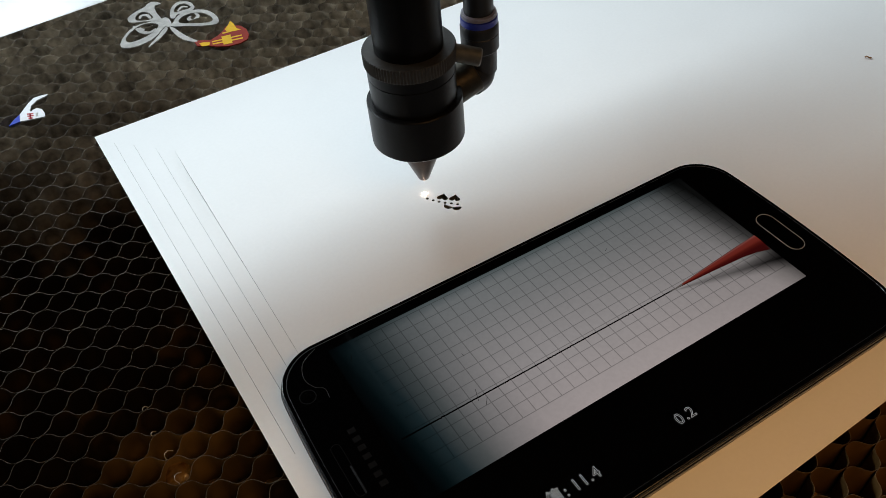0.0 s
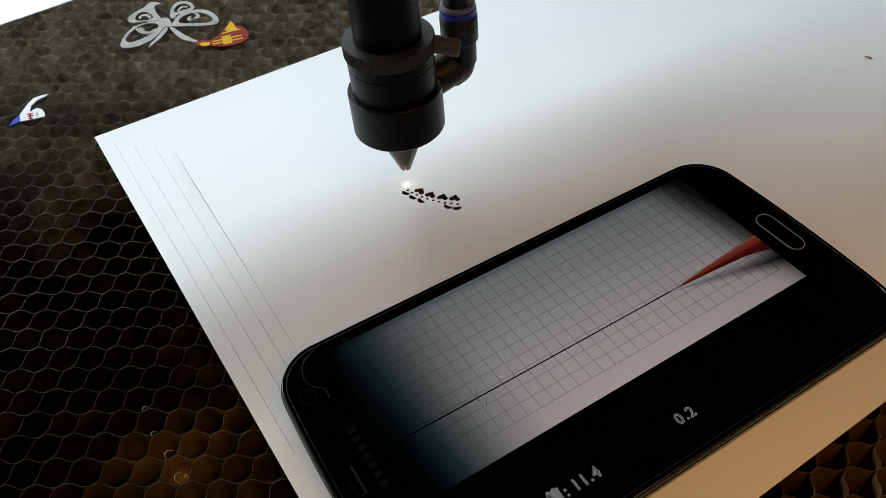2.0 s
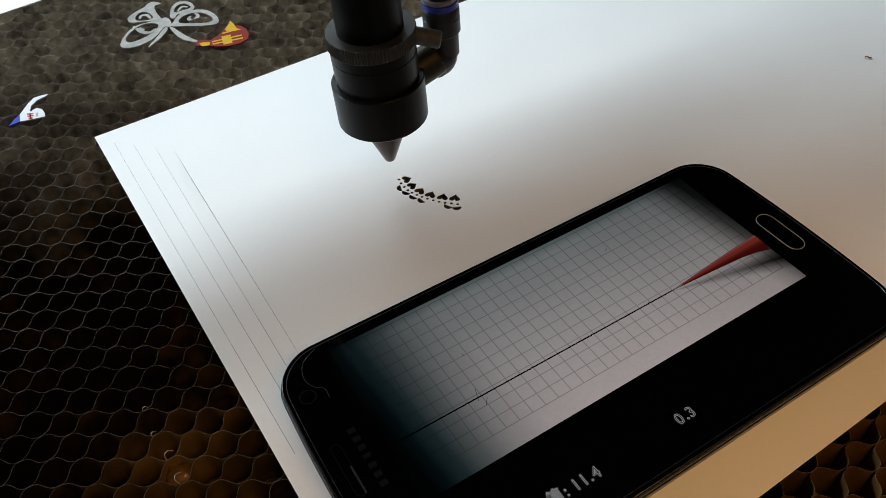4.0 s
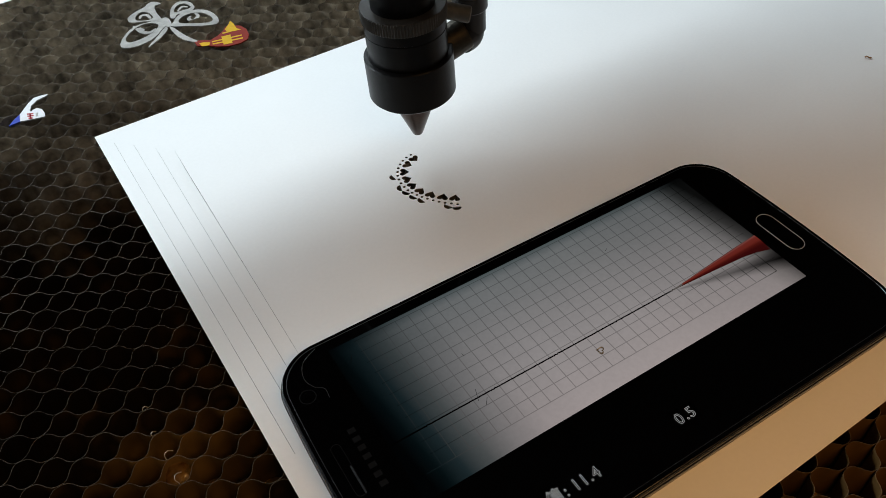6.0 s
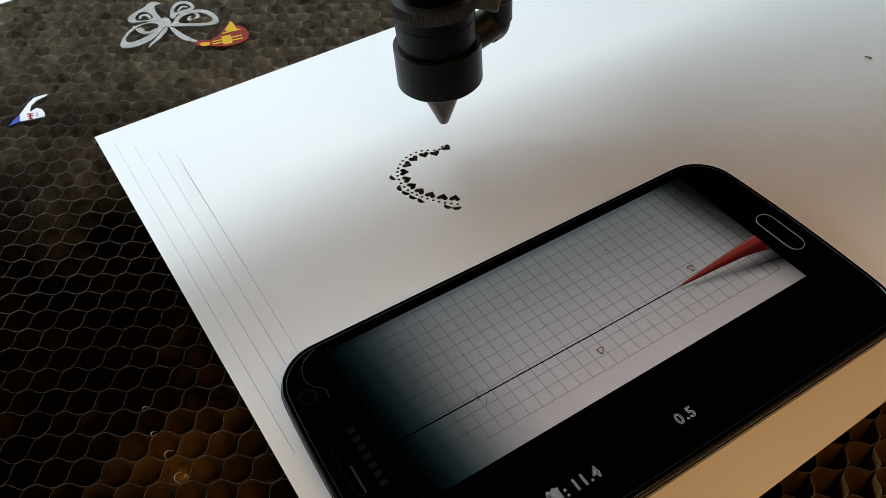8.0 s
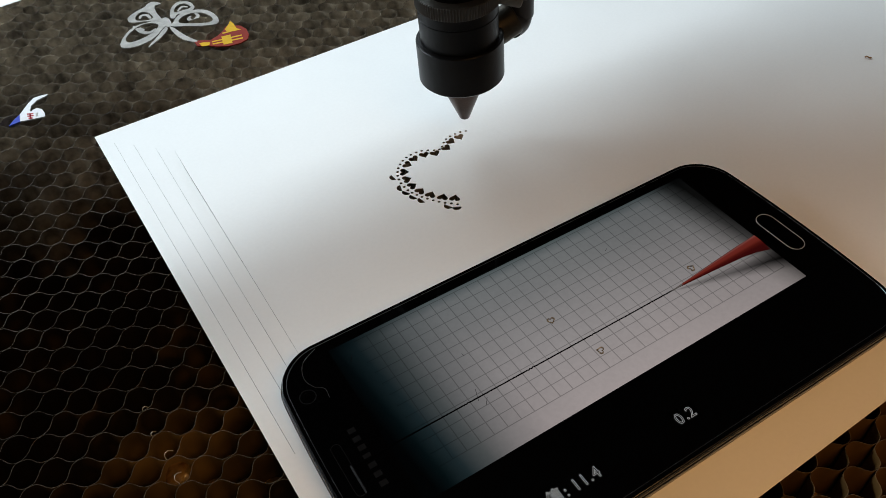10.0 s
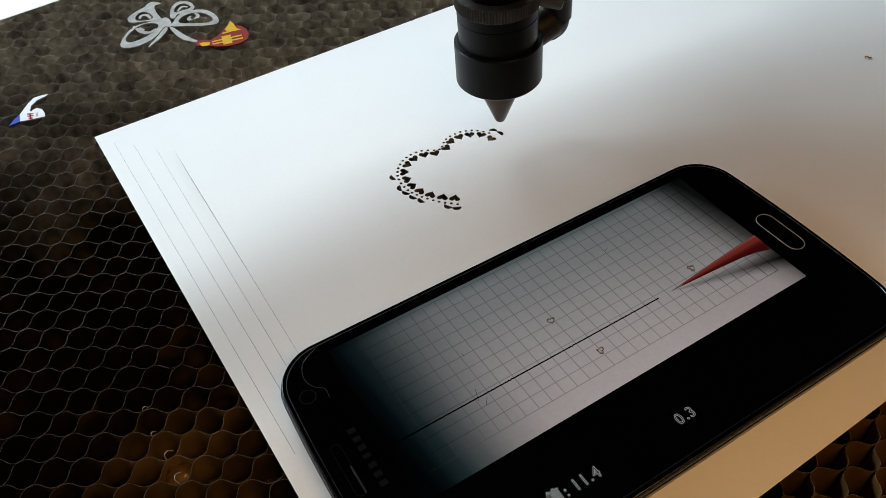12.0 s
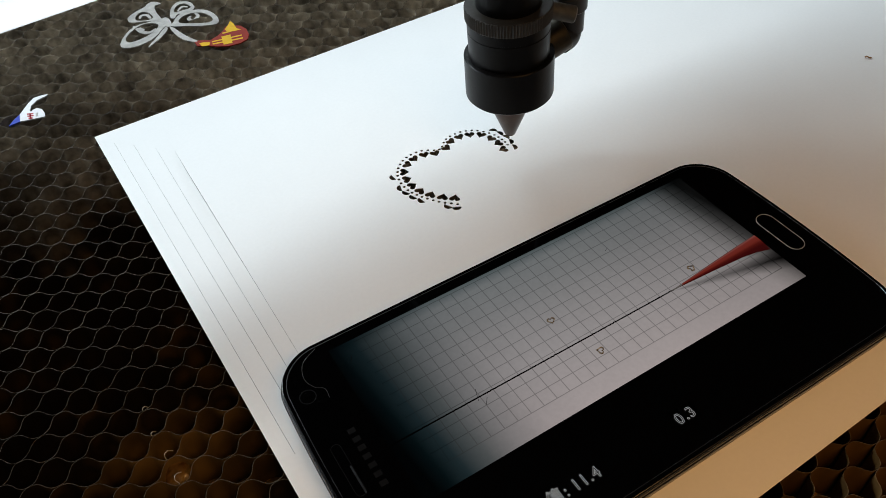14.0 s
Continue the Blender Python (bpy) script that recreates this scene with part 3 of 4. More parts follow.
        part("logo_bar", slab([rect(-62.4, -60.6, y - 1.35, y)], 8.09, 8.13), GREY_INK, ph, "faint grey maker's mark")
    text_mesh("reading_sign", "值", TEXT_H * 1.05, silver, ph, -35.6, -29.7, 8.14, "outlined peak sign")
    text_mesh("reading_colon", ":", TEXT_H, silver, ph, -31.4, -29.65, 8.14)
    text_mesh("reading_text", "11.4", TEXT_H, silver, ph, -29.3, -29.65, 8.14, "outlined peak reading")
    text_mesh("reading_point", ".", TEXT_H, silver, ph, 1.5, -29.5, 8.14)
    # the changing digits sit on two little wheels under the glass
    wheels = []
    for name, x, digits in (("leading_digit_wheel", 0.25, "01"), ("last_digit_wheel", 3.55, "23456")):
        w = part(name, lathe([(1.6, -0.5), (1.6, -0.42)], 24), DARKLINE, ph)
        w.matrix_basis = pose(x * MM, -19.5 * MM, 7.98 * MM)
        for i, c in enumerate(digits):
            d = text_mesh("digit", c, TEXT_H, silver, w, -0.95, -10.0, 0.0)
            d.matrix_basis = pose(0, 0, 0, 0, 0, 360 / len(digits) * i)
        wheels.append(w)
    tens, ones = wheels
    for i, (x, y, a, n_) in enumerate([(-52.7, 25.4, 58, 2.6), (-33.4, 0.9, 70, 3.2), (-32.4, -1.6, 52, 2.0), (20, 20, 30, 1.2), (-30, 12, 100, 1.0)]):
        sc = part("scratch", box(-n_ / 2, n_ / 2, -0.05, 0.05, 0, 0.012), GREY_INK, ph)
        sc.matrix_basis = pose(x * MM, y * MM, 8.165 * MM, 0, 0, a)
    line = curve([(-58.6, 33.0, 8.13), (-62.9, 30.6, 8.13), (-64.5, 26.4, 8.13), (-63.4, 23.0, 8.13), (-61.6, 21.4, 8.13), (-61.7, 18.6, 8.13)], 8)
    part("front_camera_ring", slab([[(-65.85 + 2.0 * math.cos(a * 0.2618), 21.45 + 2.0 * math.sin(a * 0.2618)) for a in range(24)], [(-65.85 + 1.75 * math.cos(a * 0.2618), 21.45 + 1.75 * math.sin(a * 0.2618)) for a in range(24)]], 8.09, 8.125), GREY_INK, ph, "faint ring round the front camera")
    part("front_camera", lathe([(1.1, 7.9), (1.1, 8.12), (0.7, 8.17), (0.2, 8.19)], 20, Matrix.Translation((-65.85, 21.45, 0))), GLASS, ph, "small dark front camera lens", smooth=True)
    part("protector_edge", tube(line, 0.07, 6), GREY_METAL, ph, "thin edge of a clear screen protector")
    return ph, tens, ones, trace, squares


smartphone, tens_strip, ones_strip, trace_line, squared_paper = phone()


# ---- the laser head ----
def laser_head():
    h = thing("laser_head", 74.9, -88.2, 0, 0, "black cylindrical laser cutter head with pointed nozzle and air hose", "laser head")
    part("nozzle", lathe([(0.95, 8.27), (0.95, 6.69), (1.48, 6.69), (1.67, 6.97), (7.82, 22.87), (7.82, 24.27)]), NOZZLE, h, "conical metal nozzle with burnt tip", smooth=True)
    part("lower_body", lathe([(8.01, 22.67), (12.31, 22.67), (12.97, 23.37), (12.97, 35.7), (12.7, 36.0), (11.45, 36.0)]), BLACK, h, "smooth black lower barrel", smooth=True)
    part("middle_body", lathe([(11.5, 35.5), (11.65, 43.9), (11.5, 44.0), (11.5, 44.25), (11.65, 44.35), (11.7, 47.8), (11.07, 48.0)]), BLACK, h, smooth=True)
    bm = lathe([(11.26, 47.2), (11.9, 47.2), (12.2, 47.5), (12.2, 50.9), (11.9, 51.2), (8.59, 51.2)], 180)
    for v in bm.verts:
        a = round(math.atan2(v.co.y, v.co.x) / (2 * math.pi) * 180)
        if 47.3 < v.co.z < 51.0 and a % 2 and math.hypot(v.co.x, v.co.y) > 11.8:
            v.co.x *= 0.975
            v.co.y *= 0.975
    part("knurled_ring", bm, RING_METAL, h, "knurled black clamping ring")
    part("carriage", box(-14, 42, 2, 46, 120, 165, 3), GREY_METAL, h, "dark carriage block that holds the tube")
    # an added sheet, out of view, shapes the soft shadow on the card
    bm = box(-66, 120, 90, 90.8, 55, 118, 0.2)
    for v in bm.verts:
        v.co.z += 0.03 * v.co.x
    part("shade_screen", bm, MILKY, h, "unseen translucent screen added to shade the card")
    for x in (-10, 36):
        part("shade_screen_arm", box(x, x + 6, 44, 91, 117, 121, 0.4), GREY_METAL, h)
    part("lens_tube", lathe([(8.97, 51.0), (8.97, 150.0)]), BLACK, h, "long black lens tube", smooth=True)
    fx, fy = 22.7, 1.3
    part("air_port", tube([(6.7, -3.8, 48.6), (11.4, -7.0, 47.4), (15.2, -9.6, 46.1), (15.5, -9.8, 46.0)], [2.4, 2.4, 2.4, 2.0]), PORT, h, "worn metal air port", smooth=True)
    part("port_bore", tube([(15.4, -9.75, 46.03), (15.58, -9.86, 45.98)], [1.5, 1.5]), RUBBER, h, "dark bore of the air port", smooth=True)
    part("port_elbow", tube([(8, 0.6, 31.4), (18.2, -0.9, 35.0), (19.0, -1.0, 35.3), (19.4, -1.1, 35.45)], [5.1, 5.1, 4.8, 4.1]), BRASS, h, "dull brass elbow", smooth=True)
    part("elbow_bend", tube(curve([(fx, fy, 37.5), (fx, fy, 34.5), (fx - 1.4, fy - 0.9, 32.6), (fx - 4.5, fy - 1.8, 32.6)], 6), 4.1), RUBBER, h, "black bend under the hose fitting", smooth=True)
    part("push_fitting", lathe([(3.43, 36.87), (4.48, 37.57), (4.58, 44.17), (5.25, 44.87), (5.25, 49.07), (5.06, 49.27), (5.25, 49.47), (5.25, 51.67), (4.87, 52.27)], 40, Matrix.Translation((fx, fy, -3.6))), RUBBER, h, "black push-in hose fitting", smooth=True)
    part("blue_collar", lathe([(4.77, 52.27), (5.06, 52.47), (5.06, 54.07), (4.39, 54.27)], 40, Matrix.Translation((fx, fy, -3.6))), BLUE, h, "blue release collar", smooth=True)
    part("grey_collar", lathe([(4.67, 54.27), (4.87, 54.47), (4.77, 55.37), (3.91, 55.57)], 40, Matrix.Translation((fx, fy, -3.6))), PALE_COLLAR, h, "pale grey collar under the hose", smooth=True)
    part("air_hose", tube([(fx, fy, 50), (fx, fy, 80), (fx + 0.5, fy + 1, 140)], 4.0), RUBBER, h, "black air hose", smooth=True)
    return h


head = laser_head()


# ---- cut scraps lying on the bed ----
def butterfly():
    """Openwork wings with their holes, small tongues inside them, a body and two long feelers."""
    near_left_wing = [[(45.18, 60.14), (40.83, 61.2), (36.22, 62.48), (31.51, 60.76), (27.52, 56.54), (24.78, 51.98), (24.83, 49.48), (26.5, 47.73), (29.88, 46.73), (34.34, 47.38), (38.15, 49.1), (41.62, 52.67), (44.92, 55.5)], [(41.81, 57.26), (38.81, 60.61), (35.17, 60.69), (31.74, 58.51), (29.07, 55.88), (28.1, 53.55), (28.83, 51.48), (31.83, 51.28), (35.49, 52.07), (38.77, 53.78)]]
    far_left_wing = [[(33.3, 70.04), (36.03, 71.91), (39.41, 73.75), (41.91, 74.17), (44.31, 76.9), (47.07, 76.57), (48.71, 72.99), (47.29, 72.95), (45.45, 73.2), (44.48, 67.72), (44.51, 62.24), (45.06, 58.6), (43.25, 57.3), (40.83, 61.2), (38.82, 63.27), (34.63, 64.75), (32.89, 66.59)], [(35.76, 66.67), (37.59, 70.15), (40, 71.13), (41.93, 68.54), (42.08, 64.03), (39.82, 63.59), (37.42, 64.83)]]
    near_right_wing = [[(45.31, 54.09), (47.06, 54.97), (50.02, 59.2), (53.48, 61.01), (57.12, 60.45), (60.67, 58.36), (62.77, 55.1), (63.62, 50.07), (62.76, 45.39), (61.14, 43.85), (58.28, 44.97), (54.36, 46.89), (50.47, 50.31), (47.27, 51.64)], [(49.55, 54.15), (51.55, 57), (54.72, 57.85), (57.11, 57.17), (59.9, 55.08), (61.12, 50.9), (60.5, 48.14), (58.41, 47.53), (54.39, 50.02), (51.24, 52.35)]]
    far_right_wing = [[(47.46, 60.02), (50.3, 66.7), (52.7, 69.4), (55.07, 70.51), (57.89, 68.94), (59.13, 65.75), (58.92, 61.39), (56.48, 59.91), (53.19, 60.11), (50.63, 60.93), (48.99, 57.75)], [(50.83, 64.13), (53.53, 67.66), (56.3, 67.33), (57.54, 64.13), (56.87, 62.34), (54.16, 62.74), (51.4, 62.52)]]
    body = [[(44.2, 61.41), (46.98, 61.43), (47.02, 56.1), (45.44, 53.02), (43.61, 54.33)]]
    long_feeler = [[(44.96, 54.37), (46.34, 51.73), (47.45, 44.72), (49.58, 38.62), (50.71, 36.21), (49.15, 36.37), (46.96, 39.53), (45.54, 43.09), (44.83, 48.77)]]
    short_feeler = [[(43.92, 55.17), (44.45, 52.19), (39.57, 47.5), (35.27, 44.7), (32.73, 43.16), (34.64, 45.65), (38.5, 48.88), (41.8, 52.52)]]
    tongues = [[ribbon2d([(33.42, 62.47), (34.77, 56.76), (37.06, 54.03), (40.26, 55.31)], [0.8, 1.8, 1.8, 0.8])],
               [ribbon2d([(35.18, 60.13), (35.16, 58.02), (36.28, 57.22)], [0.7, 2.4, 0.8])],
               [ribbon2d([(37.28, 66.57), (38.73, 68.75), (40.78, 67.8), (41.15, 64.19)], [0.7, 1.5, 1.5, 0.7])],
               [ribbon2d([(57.26, 57.59), (57.39, 54.78), (54.62, 52.5), (53.58, 54.92), (55.12, 56.44)], [0.8, 1.4, 1.6, 1.4, 0.7])],
               [ribbon2d([(51.96, 63.27), (54.7, 65.64), (56.61, 64.21)], [0.6, 1.3, 0.6])]]
    loops = [near_left_wing, far_left_wing, near_right_wing, far_right_wing, body, long_feeler, short_feeler] + tongues
    bm = bmesh.new()
    def rounded(loop):
        for _ in range(2):
            loop = [(a[0] * w + b[0] * (1 - w), a[1] * w + b[1] * (1 - w)) for a, b in zip(loop, loop[1:] + loop[:1]) for w in (0.75, 0.25)]
        return loop

    def wider(loop, k):
        cx, cy = sum(q[0] for q in loop) / len(loop), sum(q[1] for q in loop) / len(loop)
        return [(cx + (x - cx) * k, cy + (y - cy) * k) for x, y in loop]

    for i, loop in enumerate(loops):
        loop = [rounded(loop[0])] + [rounded(wider(h, 1.12)) for h in loop[1:]] if i < 7 else loop
        b = slab(loop, -0.3 - 0.02 * i, 0.15 - 0.02 * i)
        me = bpy.data.meshes.new("piece")
        b.to_mesh(me)
        b.free()
        bm.from_mesh(me)
        bpy.data.meshes.remove(me)
    return tagged(part("butterfly_cutout", bm, GREY_CARD), "pale grey openwork butterfly cut-out on the honeycomb", "paper cut-out")


def boat_scrap():
    ob = thing("printed_scrap", 0, 0, 0, 0, "red and yellow printed plastic scrap on the honeycomb", "plastic scrap")
    part("red_sheet", slab([[(48.99, 36.01), (51.04, 36.49), (54.41, 33.97), (57.63, 35.09), (60.87, 37.29), (63.05, 39.79), (65.03, 39.4), (68.13, 37.11), (69.12, 33.25), (68.25, 28.73), (66.42, 26.03), (63.02, 25.11), (58.66, 25.83), (55.02, 28.09), (51.85, 31.44), (49.02, 33.02)]], -0.35, 0.15), RED, ob)
    part("yellow_flag", slab([[(62.03, 37.93), (64.47, 40.34), (66.21, 42.76), (66.6, 40.31), (66.15, 35.91), (67.28, 34.08), (64.6, 34.48), (62.14, 35.82)]], 0.1, 0.2), YELLOW, ob, "yellow pointed flag")
    part("yellow_patch", slab([[(50.1, 34.17), (51.66, 34.01), (53.79, 32.44), (52.83, 30.69), (50.29, 31.61)]], 0.1, 0.2), YELLOW, ob)
    part("yellow_patch", slab([[(58.9, 33.68), (62.36, 33.05), (60.69, 26.84), (57.45, 27.76)]], 0.1, 0.21), YELLOW, ob)
    for loop in ([(60.23, 36.29), (63.86, 35.58), (63.56, 34.78), (60.02, 35.34)], [(54.64, 32.79), (65.93, 30.45), (65.63, 29.64), (54.5, 31.92)], [(54.19, 31.11), (65.53, 28.25), (65.14, 27.44), (54.06, 30.24)]):
        part("yellow_stripe", slab([loop], 0.1, 0.19), YELLOW, ob)
    return ob


def bird_scrap():
    ob = thing("white_scrap", 0, 0, 0, 0, "white plastic scrap with blue tip and red print", "plastic scrap")
    part("white_sheet", slab([[(-17.93, 28.04), (-13.92, 33.22), (-11.4, 35.56), (-9.01, 35.52), (-6.62, 35.05), (-7.16, 34.24), (-10.72, 33.4), (-13.14, 31.42), (-14.34, 28.67), (-14.27, 27.39), (-13.27, 28.28), (-11.93, 28.49), (-10.7, 26.82), (-10.46, 24.19), (-10.85, 21.7), (-18.72, 23.83)]], -0.35, 0.15), PLASTIC, ob)
    part("blue_tip", slab([[(-22.51, 23.49), (-20.48, 25.89), (-17.93, 28.04), (-18.72, 23.83)]], -0.33, 0.18), BLUE_INK, ob, "blue printed tip")
    for loop in ([(-15.7, 27.19), (-13.75, 26.18), (-13.94, 25.51), (-15.81, 26.51)], [(-15.82, 25.68), (-13.86, 25.06), (-14.04, 24.38), (-16.01, 25.01)], [(-15.93, 24.25), (-14.5, 23.93), (-14.78, 22.95), (-15.94, 23.42)], [(-15, 26.73), (-14.55, 26.34), (-15.05, 23.18), (-15.58, 23.49)]):
        part("red_print", slab([loop], 0.1, 0.2), RED_INK, ob)
    part("grey_print", slab([[(-13.13, 25.73), (-12.42, 25.64), (-12.71, 23.46), (-13.43, 23.54)]], 0.1, 0.2), GREY_CARD, ob)
    return ob


butterfly()
boat_scrap()
bird_scrap()
def shaving(x, y, z, turn, size):
    line = curve([(-0.9 * size, 0, 0), (-0.4 * size, 0.7 * size, 0.5), (0.4 * size, 0.7 * size, 0.5), (0.9 * size, 0.1 * size, 0)], 6)
    ob = tagged(part("paper_shaving", tube(line, 0.13, 6), SHAVING), "small pale curled shaving caught in a honeycomb cell", "shaving", "shavings")
    ob.matrix_world = pose(x * MM, y * MM, z * MM, 0, 0, turn)


SHAVING = material("tarry_shaving", (0.26, 0.20, 0.11), 0.4, 0, 0.2, 500, 90, 0.1)
SCORCHED = material("scorched_paper", (0.30, 0.25, 0.18), 0.8, 0, 0, 900, 700, 0.1, tint=(0.03, 0.02, 0.012))
AMBER = material("amber_glow_colour", (0.26, 0.15, 0.04), 0.22, 0, 0, 300, 160, 0.5, tint=(0.10, 0.045, 0.012))
shaving(-20.56, -113.5, -0.9, 20, 0.9)
shaving(-21, -121.26, -0.9, 50, 0.9)
shaving(-19.92, -128.6, -0.9, 35, 1.4)
shaving(-19.83, -135.36, -0.9, 60, 1.6)
# an added amber lump gives one cell its gold glow
bm = bmesh.new()
bmesh.ops.create_icosphere(bm, subdivisions=4, radius=1.0)
for v in bm.verts:
    d = 1 + 0.25 * noise.noise(v.co * 2.5)
    v.co = Vector((v.co.x * 3.5 * d, v.co.y * 3.3 * d, v.co.z * 1.6 * d))
drop = tagged(part("amber_glow_drop", bm, AMBER, smooth=True), "glossy amber lump added for the gold glow in a cell", "resin drop")
drop.matrix_world = pose(-20.36 * MM, -131.91 * MM, -4.0 * MM)
curl = curve([(239.55, -117.8, 0.3), (240.05, -118.1, 0.6), (240.35, -118.9, 0.4), (241.15, -119.2, 0.3)], 6)
tagged(part("burnt_curl", tube(curl, 0.25, 6), TRAY), "tiny dark burnt curl lying on the card", "paper crumb")


# ---- chips that drop out of the card as they are cut ----
def chips():
    out = []
    for kind, loop, at, t in cuts:
        if t < -0.2:
            continue
        bm = slab([[(x - at[0], y - at[1]) for x, y in loop]], -CARD, 0.0)
        ob = part(kind, bm, PAPER)
        words = {"heart_chip": "small heart-shaped white card chip cut from the sheet", "half_moon_chip": "small half-moon white card chip cut from the sheet",
                 "dot_chip": "tiny round white card chip cut from the sheet"}[kind]
        tagged(ob, words, "paper chip", kind + "s")
        out.append((ob, at, t))
    return out


chip_list = chips()


# ---- what moves ----
HEAD_WAY = [
    (0, 74.8, -88.1), (0.1, 77.4, -87.8), (0.2, 75.9, -88.6), (0.3, 73.9, -87.7), (0.4, 73.2, -87.6), (0.5, 71.8, -87.5), (0.6, 72.7, -88.8),
    (0.7, 72.5, -85.9), (0.8, 72.4, -85.8), (0.9, 73.2, -84.5), (1, 75.4, -84.4), (1.1, 73.9, -85.2), (1.2, 72.5, -84.3), (1.3, 71.8, -84),
    (1.4, 70.8, -85.3), (1.5, 71.3, -86.6), (1.6, 70.2, -82.6), (1.7, 70.2, -83.9), (1.8, 70.7, -82.1), (1.9, 71.3, -82.2), (2, 72.7, -81.2),
    (2.1, 74.9, -81.2), (2.2, 72.7, -82.2), (2.3, 72.9, -81.1), (2.4, 71.6, -80.8), (2.5, 70.2, -79.4), (2.6, 69.9, -81.5), (2.7, 70.7, -78.8),
    (2.8, 71, -78.8), (2.9, 71.6, -76.6), (3, 71.8, -76.7), (3.1, 73.5, -76.5), (3.2, 73.6, -78.7), (3.5, 74.1, -77.9), (3.8, 72.4, -75.3),
    (4.1, 70.8, -74.8), (4.4, 75.2, -74.4), (4.7, 73.4, -73.4), (5, 77.8, -72), (5.3, 80, -68.5), (5.4, 80.8, -68.8), (5.5, 81.1, -70.1),
    (5.6, 81.4, -71.7), (5.7, 80, -70), (5.8, 81.4, -69.6), (5.9, 83, -68.7), (6, 84.7, -68.8), (6.1, 84.7, -68.2), (6.2, 85.3, -70.2),
    (6.3, 83.9, -72), (6.4, 84.3, -70.1), (6.5, 86.3, -69.7), (6.6, 86.7, -69.3), (6.7, 88.3, -70.6), (6.8, 88.5, -70.7), (6.9, 88.8, -72.7),
    (7, 87, -71.8), (7.1, 88.1, -72.2), (7.2, 90.2, -71.5), (7.3, 90.5, -71.4), (7.4, 92.4, -71.4), (7.5, 91, -73.3), (7.6, 91.9, -72.1),
    (7.7, 91.2, -70.2), (7.8, 91.4, -69.9), (7.9, 93.2, -69.5), (8, 94.4, -68.9), (8.1, 94.5, -68.6), (8.2, 95.8, -69.5), (8.5, 92.1, -70.2),
    (8.8, 95.2, -70.9), (9.1, 94.9, -68.8), (9.5, 98.6, -70.5), (9.8, 100.4, -68.5), (10.05, 102.1, -71.5), (10.3, 106.6, -72.2), (10.4, 105.8, -74.2),
    (10.5, 104.3, -72.4), (10.6, 105.7, -73), (10.7, 107.5, -73.5), (10.8, 108.1, -73.6), (10.9, 110.1, -74), (11, 109.1, -73), (11.1, 108.4, -75.3),
    (11.2, 108.6, -75.5), (11.3, 111, -76.5), (11.4, 109.9, -75.7), (11.5, 109, -77.2), (11.6, 108.4, -76.8), (11.7, 107.5, -77.3), (11.8, 106.1, -75.9),
    (11.9, 106.7, -76.8), (12, 109.5, -78.5), (12.1, 109, -79.1), (12.2, 111.4, -78.7), (12.3, 110.4, -79), (12.4, 110.5, -80.9), (12.5, 110.4, -83),
    (12.6, 109.2, -81.1), (12.7, 109.1, -81), (12.8, 107.8, -81.2), (12.9, 105.7, -79.9), (13, 107.9, -79.8), (13.1, 108.3, -81.4), (13.2, 109, -83.1),
    (13.3, 110.1, -83.8), (13.4, 109.6, -85.6), (13.5, 108.7, -84.7), (13.6, 108.7, -84.6), (13.7, 107.1, -84.8), (13.8, 105.5, -84.1), (13.9, 106.3, -84.6),
    (14, 107.8, -86.1),
]
DIGITS = [(0.0, 0.2), (0.4, 0.5), (0.9, 0.2), (1.4, 0.5), (1.9, 0.2), (2.9, 0.4), (3.15, 0.5), (3.6, 0.3), (4.4, 0.6), (5.1, 0.2), (5.4, 0.4), (5.9, 0.5), (6.4, 0.2), (6.9, 0.6), (7.4, 0.2),
          (7.9, 0.5), (8.15, 0.2), (8.8, 0.4), (9.5, 0.2), (10.2, 0.3), (10.42, 0.5), (11.4, 0.2), (11.9, 0.3), (12.4, 1.2), (12.8, 0.4), (13.4, 0.2), (13.9, 0.3)]
SPARKS = (0.0, 0.2, 0.4, 0.6, 0.9, 1.0, 1.1, 1.3, 1.5, 1.7, 1.9, 2.0, 2.2, 2.4, 2.6, 3.1, 3.2, 3.5, 4.1, 4.4, 5.0, 5.4, 5.5, 5.7, 5.9, 6.1, 6.3, 6.4, 6.6, 6.9, 7.0, 7.1, 7.4, 7.5, 7.6,
          7.9, 8.2, 8.8, 9.5, 9.8, 10.4, 10.5, 10.6, 10.9, 11.0, 11.1, 11.4, 11.7, 11.8, 11.9, 12.3, 12.7, 12.9, 13.4, 13.8)


def spark():
    bm = bmesh.new()
    bmesh.ops.create_icosphere(bm, subdivisions=2, radius=0.52)
    for v in bm.verts:
        v.co *= 1 + 0.3 * noise.noise(v.co * 2.2)
        v.co.z *= 0.8
    return tagged(part("cutting_spark", bm, glow("white_hot", (1.0, 0.74, 0.58), 30.0)), "tiny white-hot spark where the beam meets the card", "spark")


def crumb():
    """A heart-shaped scrap, only its scorched edge left."""
    bm = slab([heart_loop(0, 0, 0, 1.05), heart_loop(0, 0, 0, 0.72)], 0.0, 0.22)
    return tagged(part("paper_crumb", bm, SCORCHED), "tiny scorched heart-shaped paper crumb on the phone's screen", "paper crumb", "paper crumbs")


hot = spark()
crumbs = [crumb() for i in range(3)]


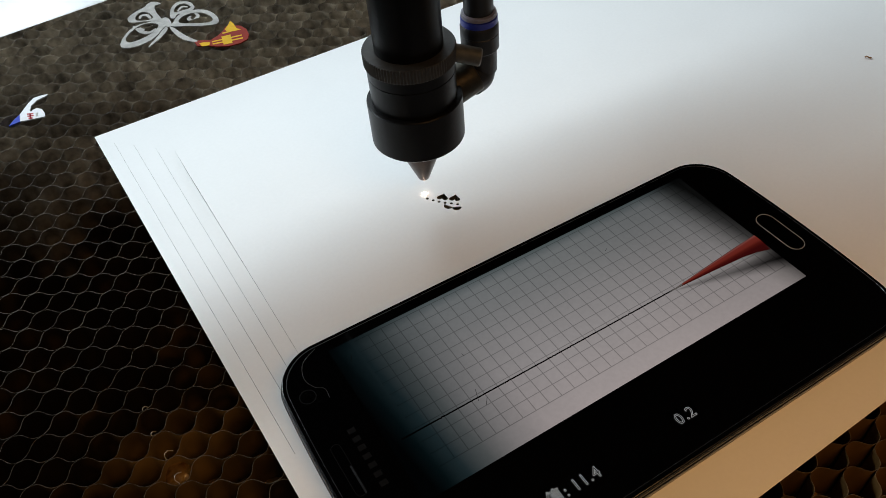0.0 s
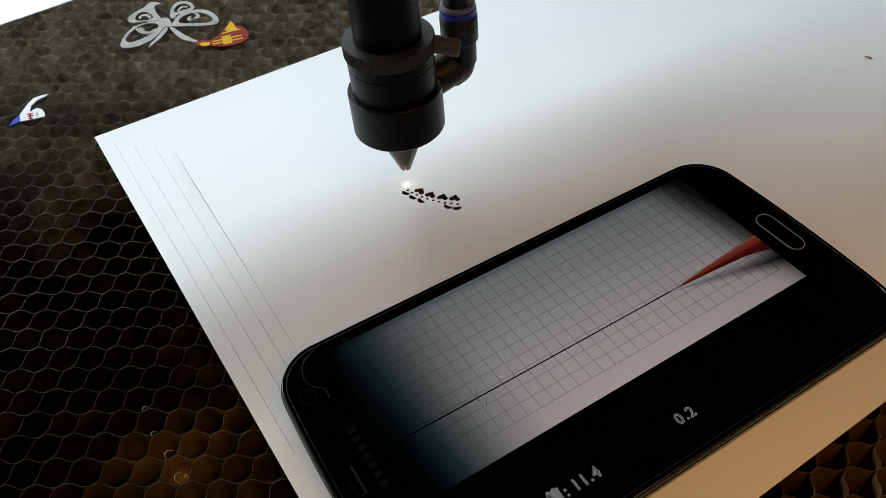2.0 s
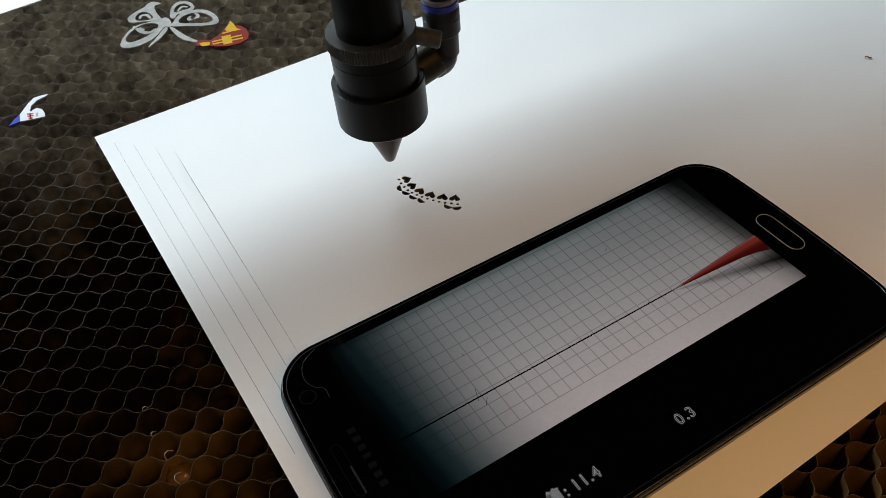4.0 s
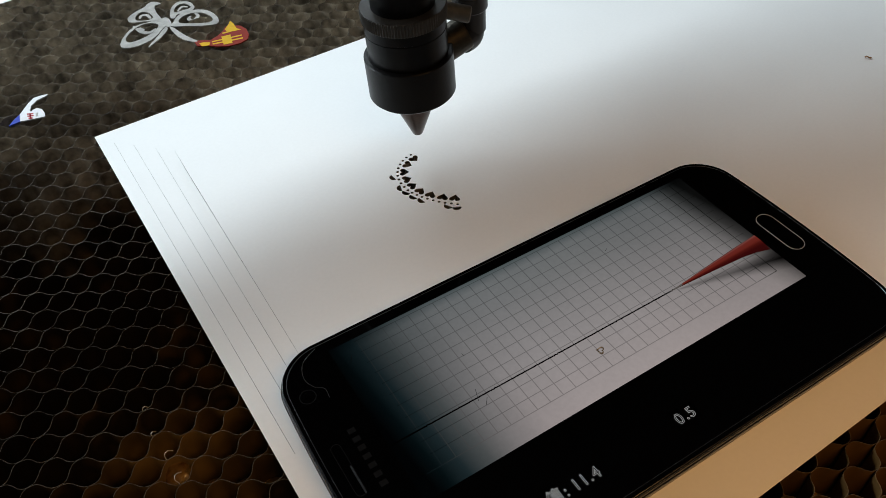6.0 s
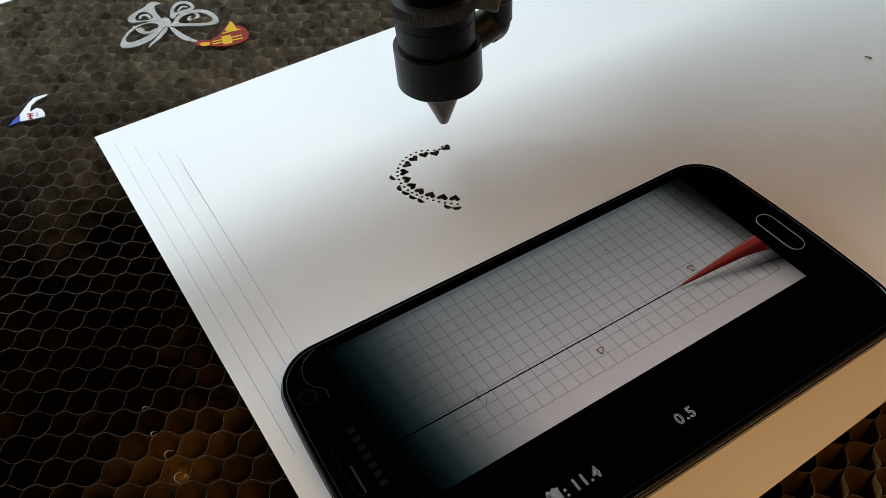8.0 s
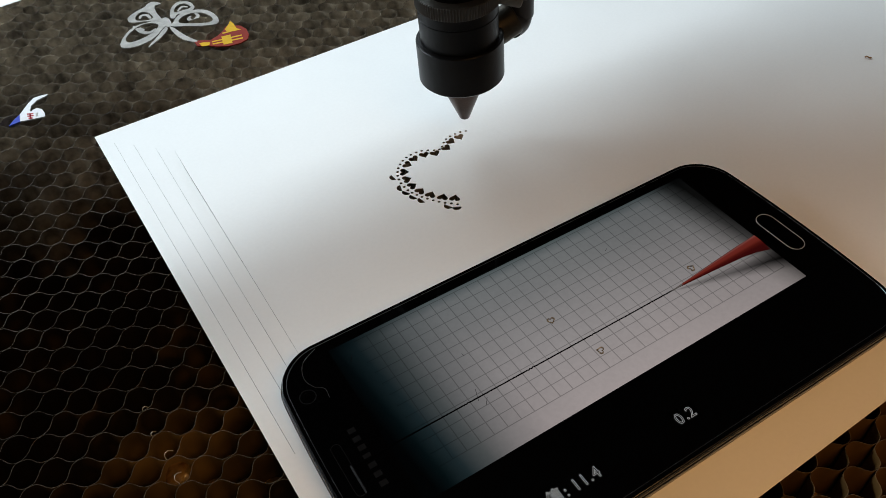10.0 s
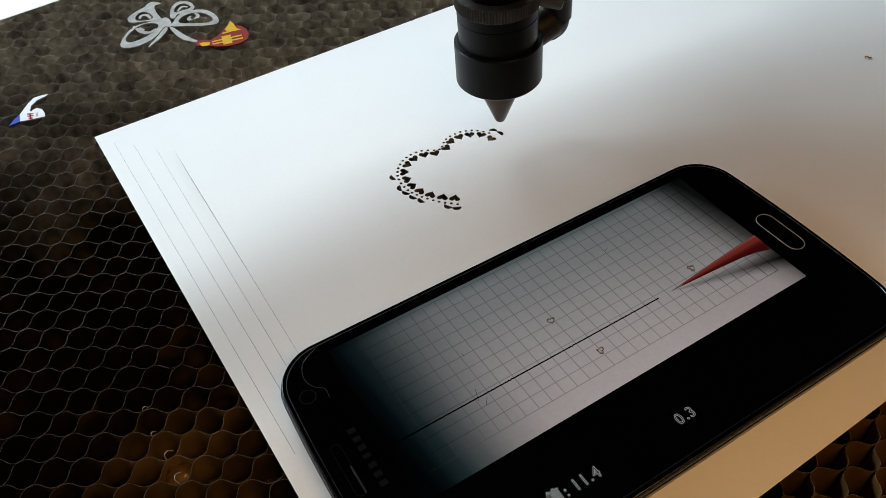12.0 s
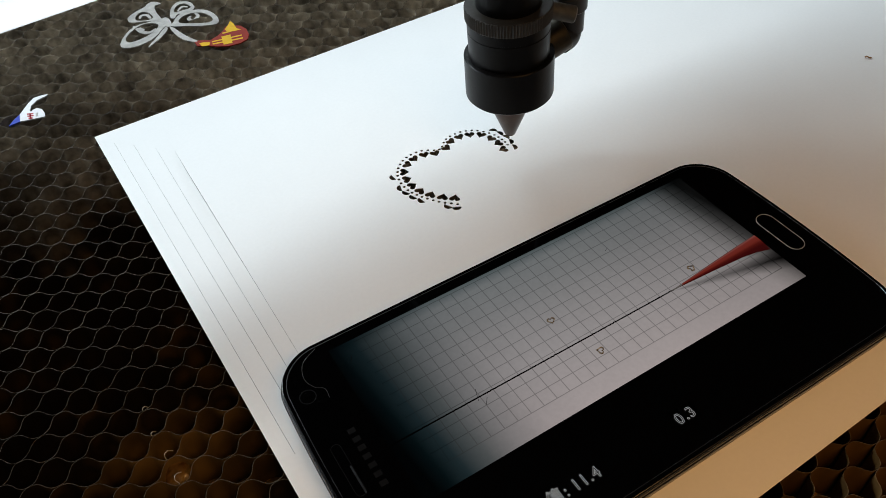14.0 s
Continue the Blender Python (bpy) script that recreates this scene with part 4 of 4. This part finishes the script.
def digit_rows(wheel, step, pick):
    """A hold for each reading, and a quick turn to the next one, in steps under a quarter turn."""
    at = wheel.matrix_basis.translation.copy()
    turn = lambda a: Matrix.Translation(at) @ pose(0, 0, 0, 0, 0, a)
    rows, a = [], None
    for t, v in DIGITS:
        b = -step * pick(v)
        if a is not None:
            b = a + (b - a + 180) % 360 - 180
        if a is None:
            rows.append((0.0, turn(b)))
        elif b != a:
            rows.append((t, turn(a)))
            n = max(1, math.ceil(abs(b - a) / 80))
            rows += [(t + i / 30, turn(a + (b - a) * i / n)) for i in range(1, n + 1)]
        a = b
    rows.append((14.0, turn(a)))
    return rows


def motions():
    walk(head, [(t, pose((x + 0.20) * MM, (y - 0.13) * MM, 0, -1.10, -1.70, 0)) for t, x, y in HEAD_WAY])
    walk(beam, [(t, pose(0, (y + 105.0) * MM, 0)) for t, x, y in HEAD_WAY])
    walk(hot, [(t, pose(x * MM, y * MM, (0.25 if t in SPARKS else -9.5) * MM)) for t, x, y in HEAD_WAY])
    for ob, span in ((squared_paper, GRID), (trace_line, 5 * GRID)):
        # the recorder paper feeds on at a steady pace and repeats
        rows, k, lap = [], 0, span / PAPER_SPEED
        while k * lap < 14.0:
            end = min((k + 1) * lap, 14.004)
            a, b = k * lap + (0.004 if k else 0), end - 0.004
            for j in range(13):
                t = a + (b - a) * j / 12
                rows.append((t, pose(-(t - k * lap) * PAPER_SPEED * MM, 0, 0)))
            k += 1
        walk(ob, rows)
    walk(tens_strip, digit_rows(tens_strip, 180, lambda v: int(v)))
    walk(ones_strip, digit_rows(ones_strip, 72, lambda v: round(v * 10) % 10 - 2))
    base = smartphone.matrix_world.copy()
    for ob, t, hole, (x, y), turn in zip(crumbs, (6.0, 4.4, 9.5), ((80.85, -71.58), (75.01, -75.11), (98.39, -71.15)), ((33.66, 2.88), (-2.34, -4.71), (-6.55, 8.82)), (20, 140, 260)):
        start, rest = pose(hole[0] * MM, hole[1] * MM, -7 * MM), base @ pose(x * MM, y * MM, 8.16 * MM, 0, 0, turn)
        mid = pose(0, 0, 0, 40, 10, turn / 2)
        mid.translation = (start.translation + rest.translation) / 2 + Vector((0, 0, 0.03))
        walk(ob, [(0.0, start), (t, start), (t + 0.05, mid), (t + 0.1, rest), (14.0, rest)])
    for ob, (x, y), t in chip_list:
        up, down = pose(x * MM, y * MM, 0), pose(x * MM, y * MM, -10.6 * MM)
        if t <= 0.05:
            walk(ob, [(0.0, down), (14.0, down)])
        elif t > 13.9:
            walk(ob, [(0.0, up), (14.0, up)])
        else:
            walk(ob, [(0.0, up), (t, up), (min(t + 0.1, 13.99), down), (14.0, down)])


motions()
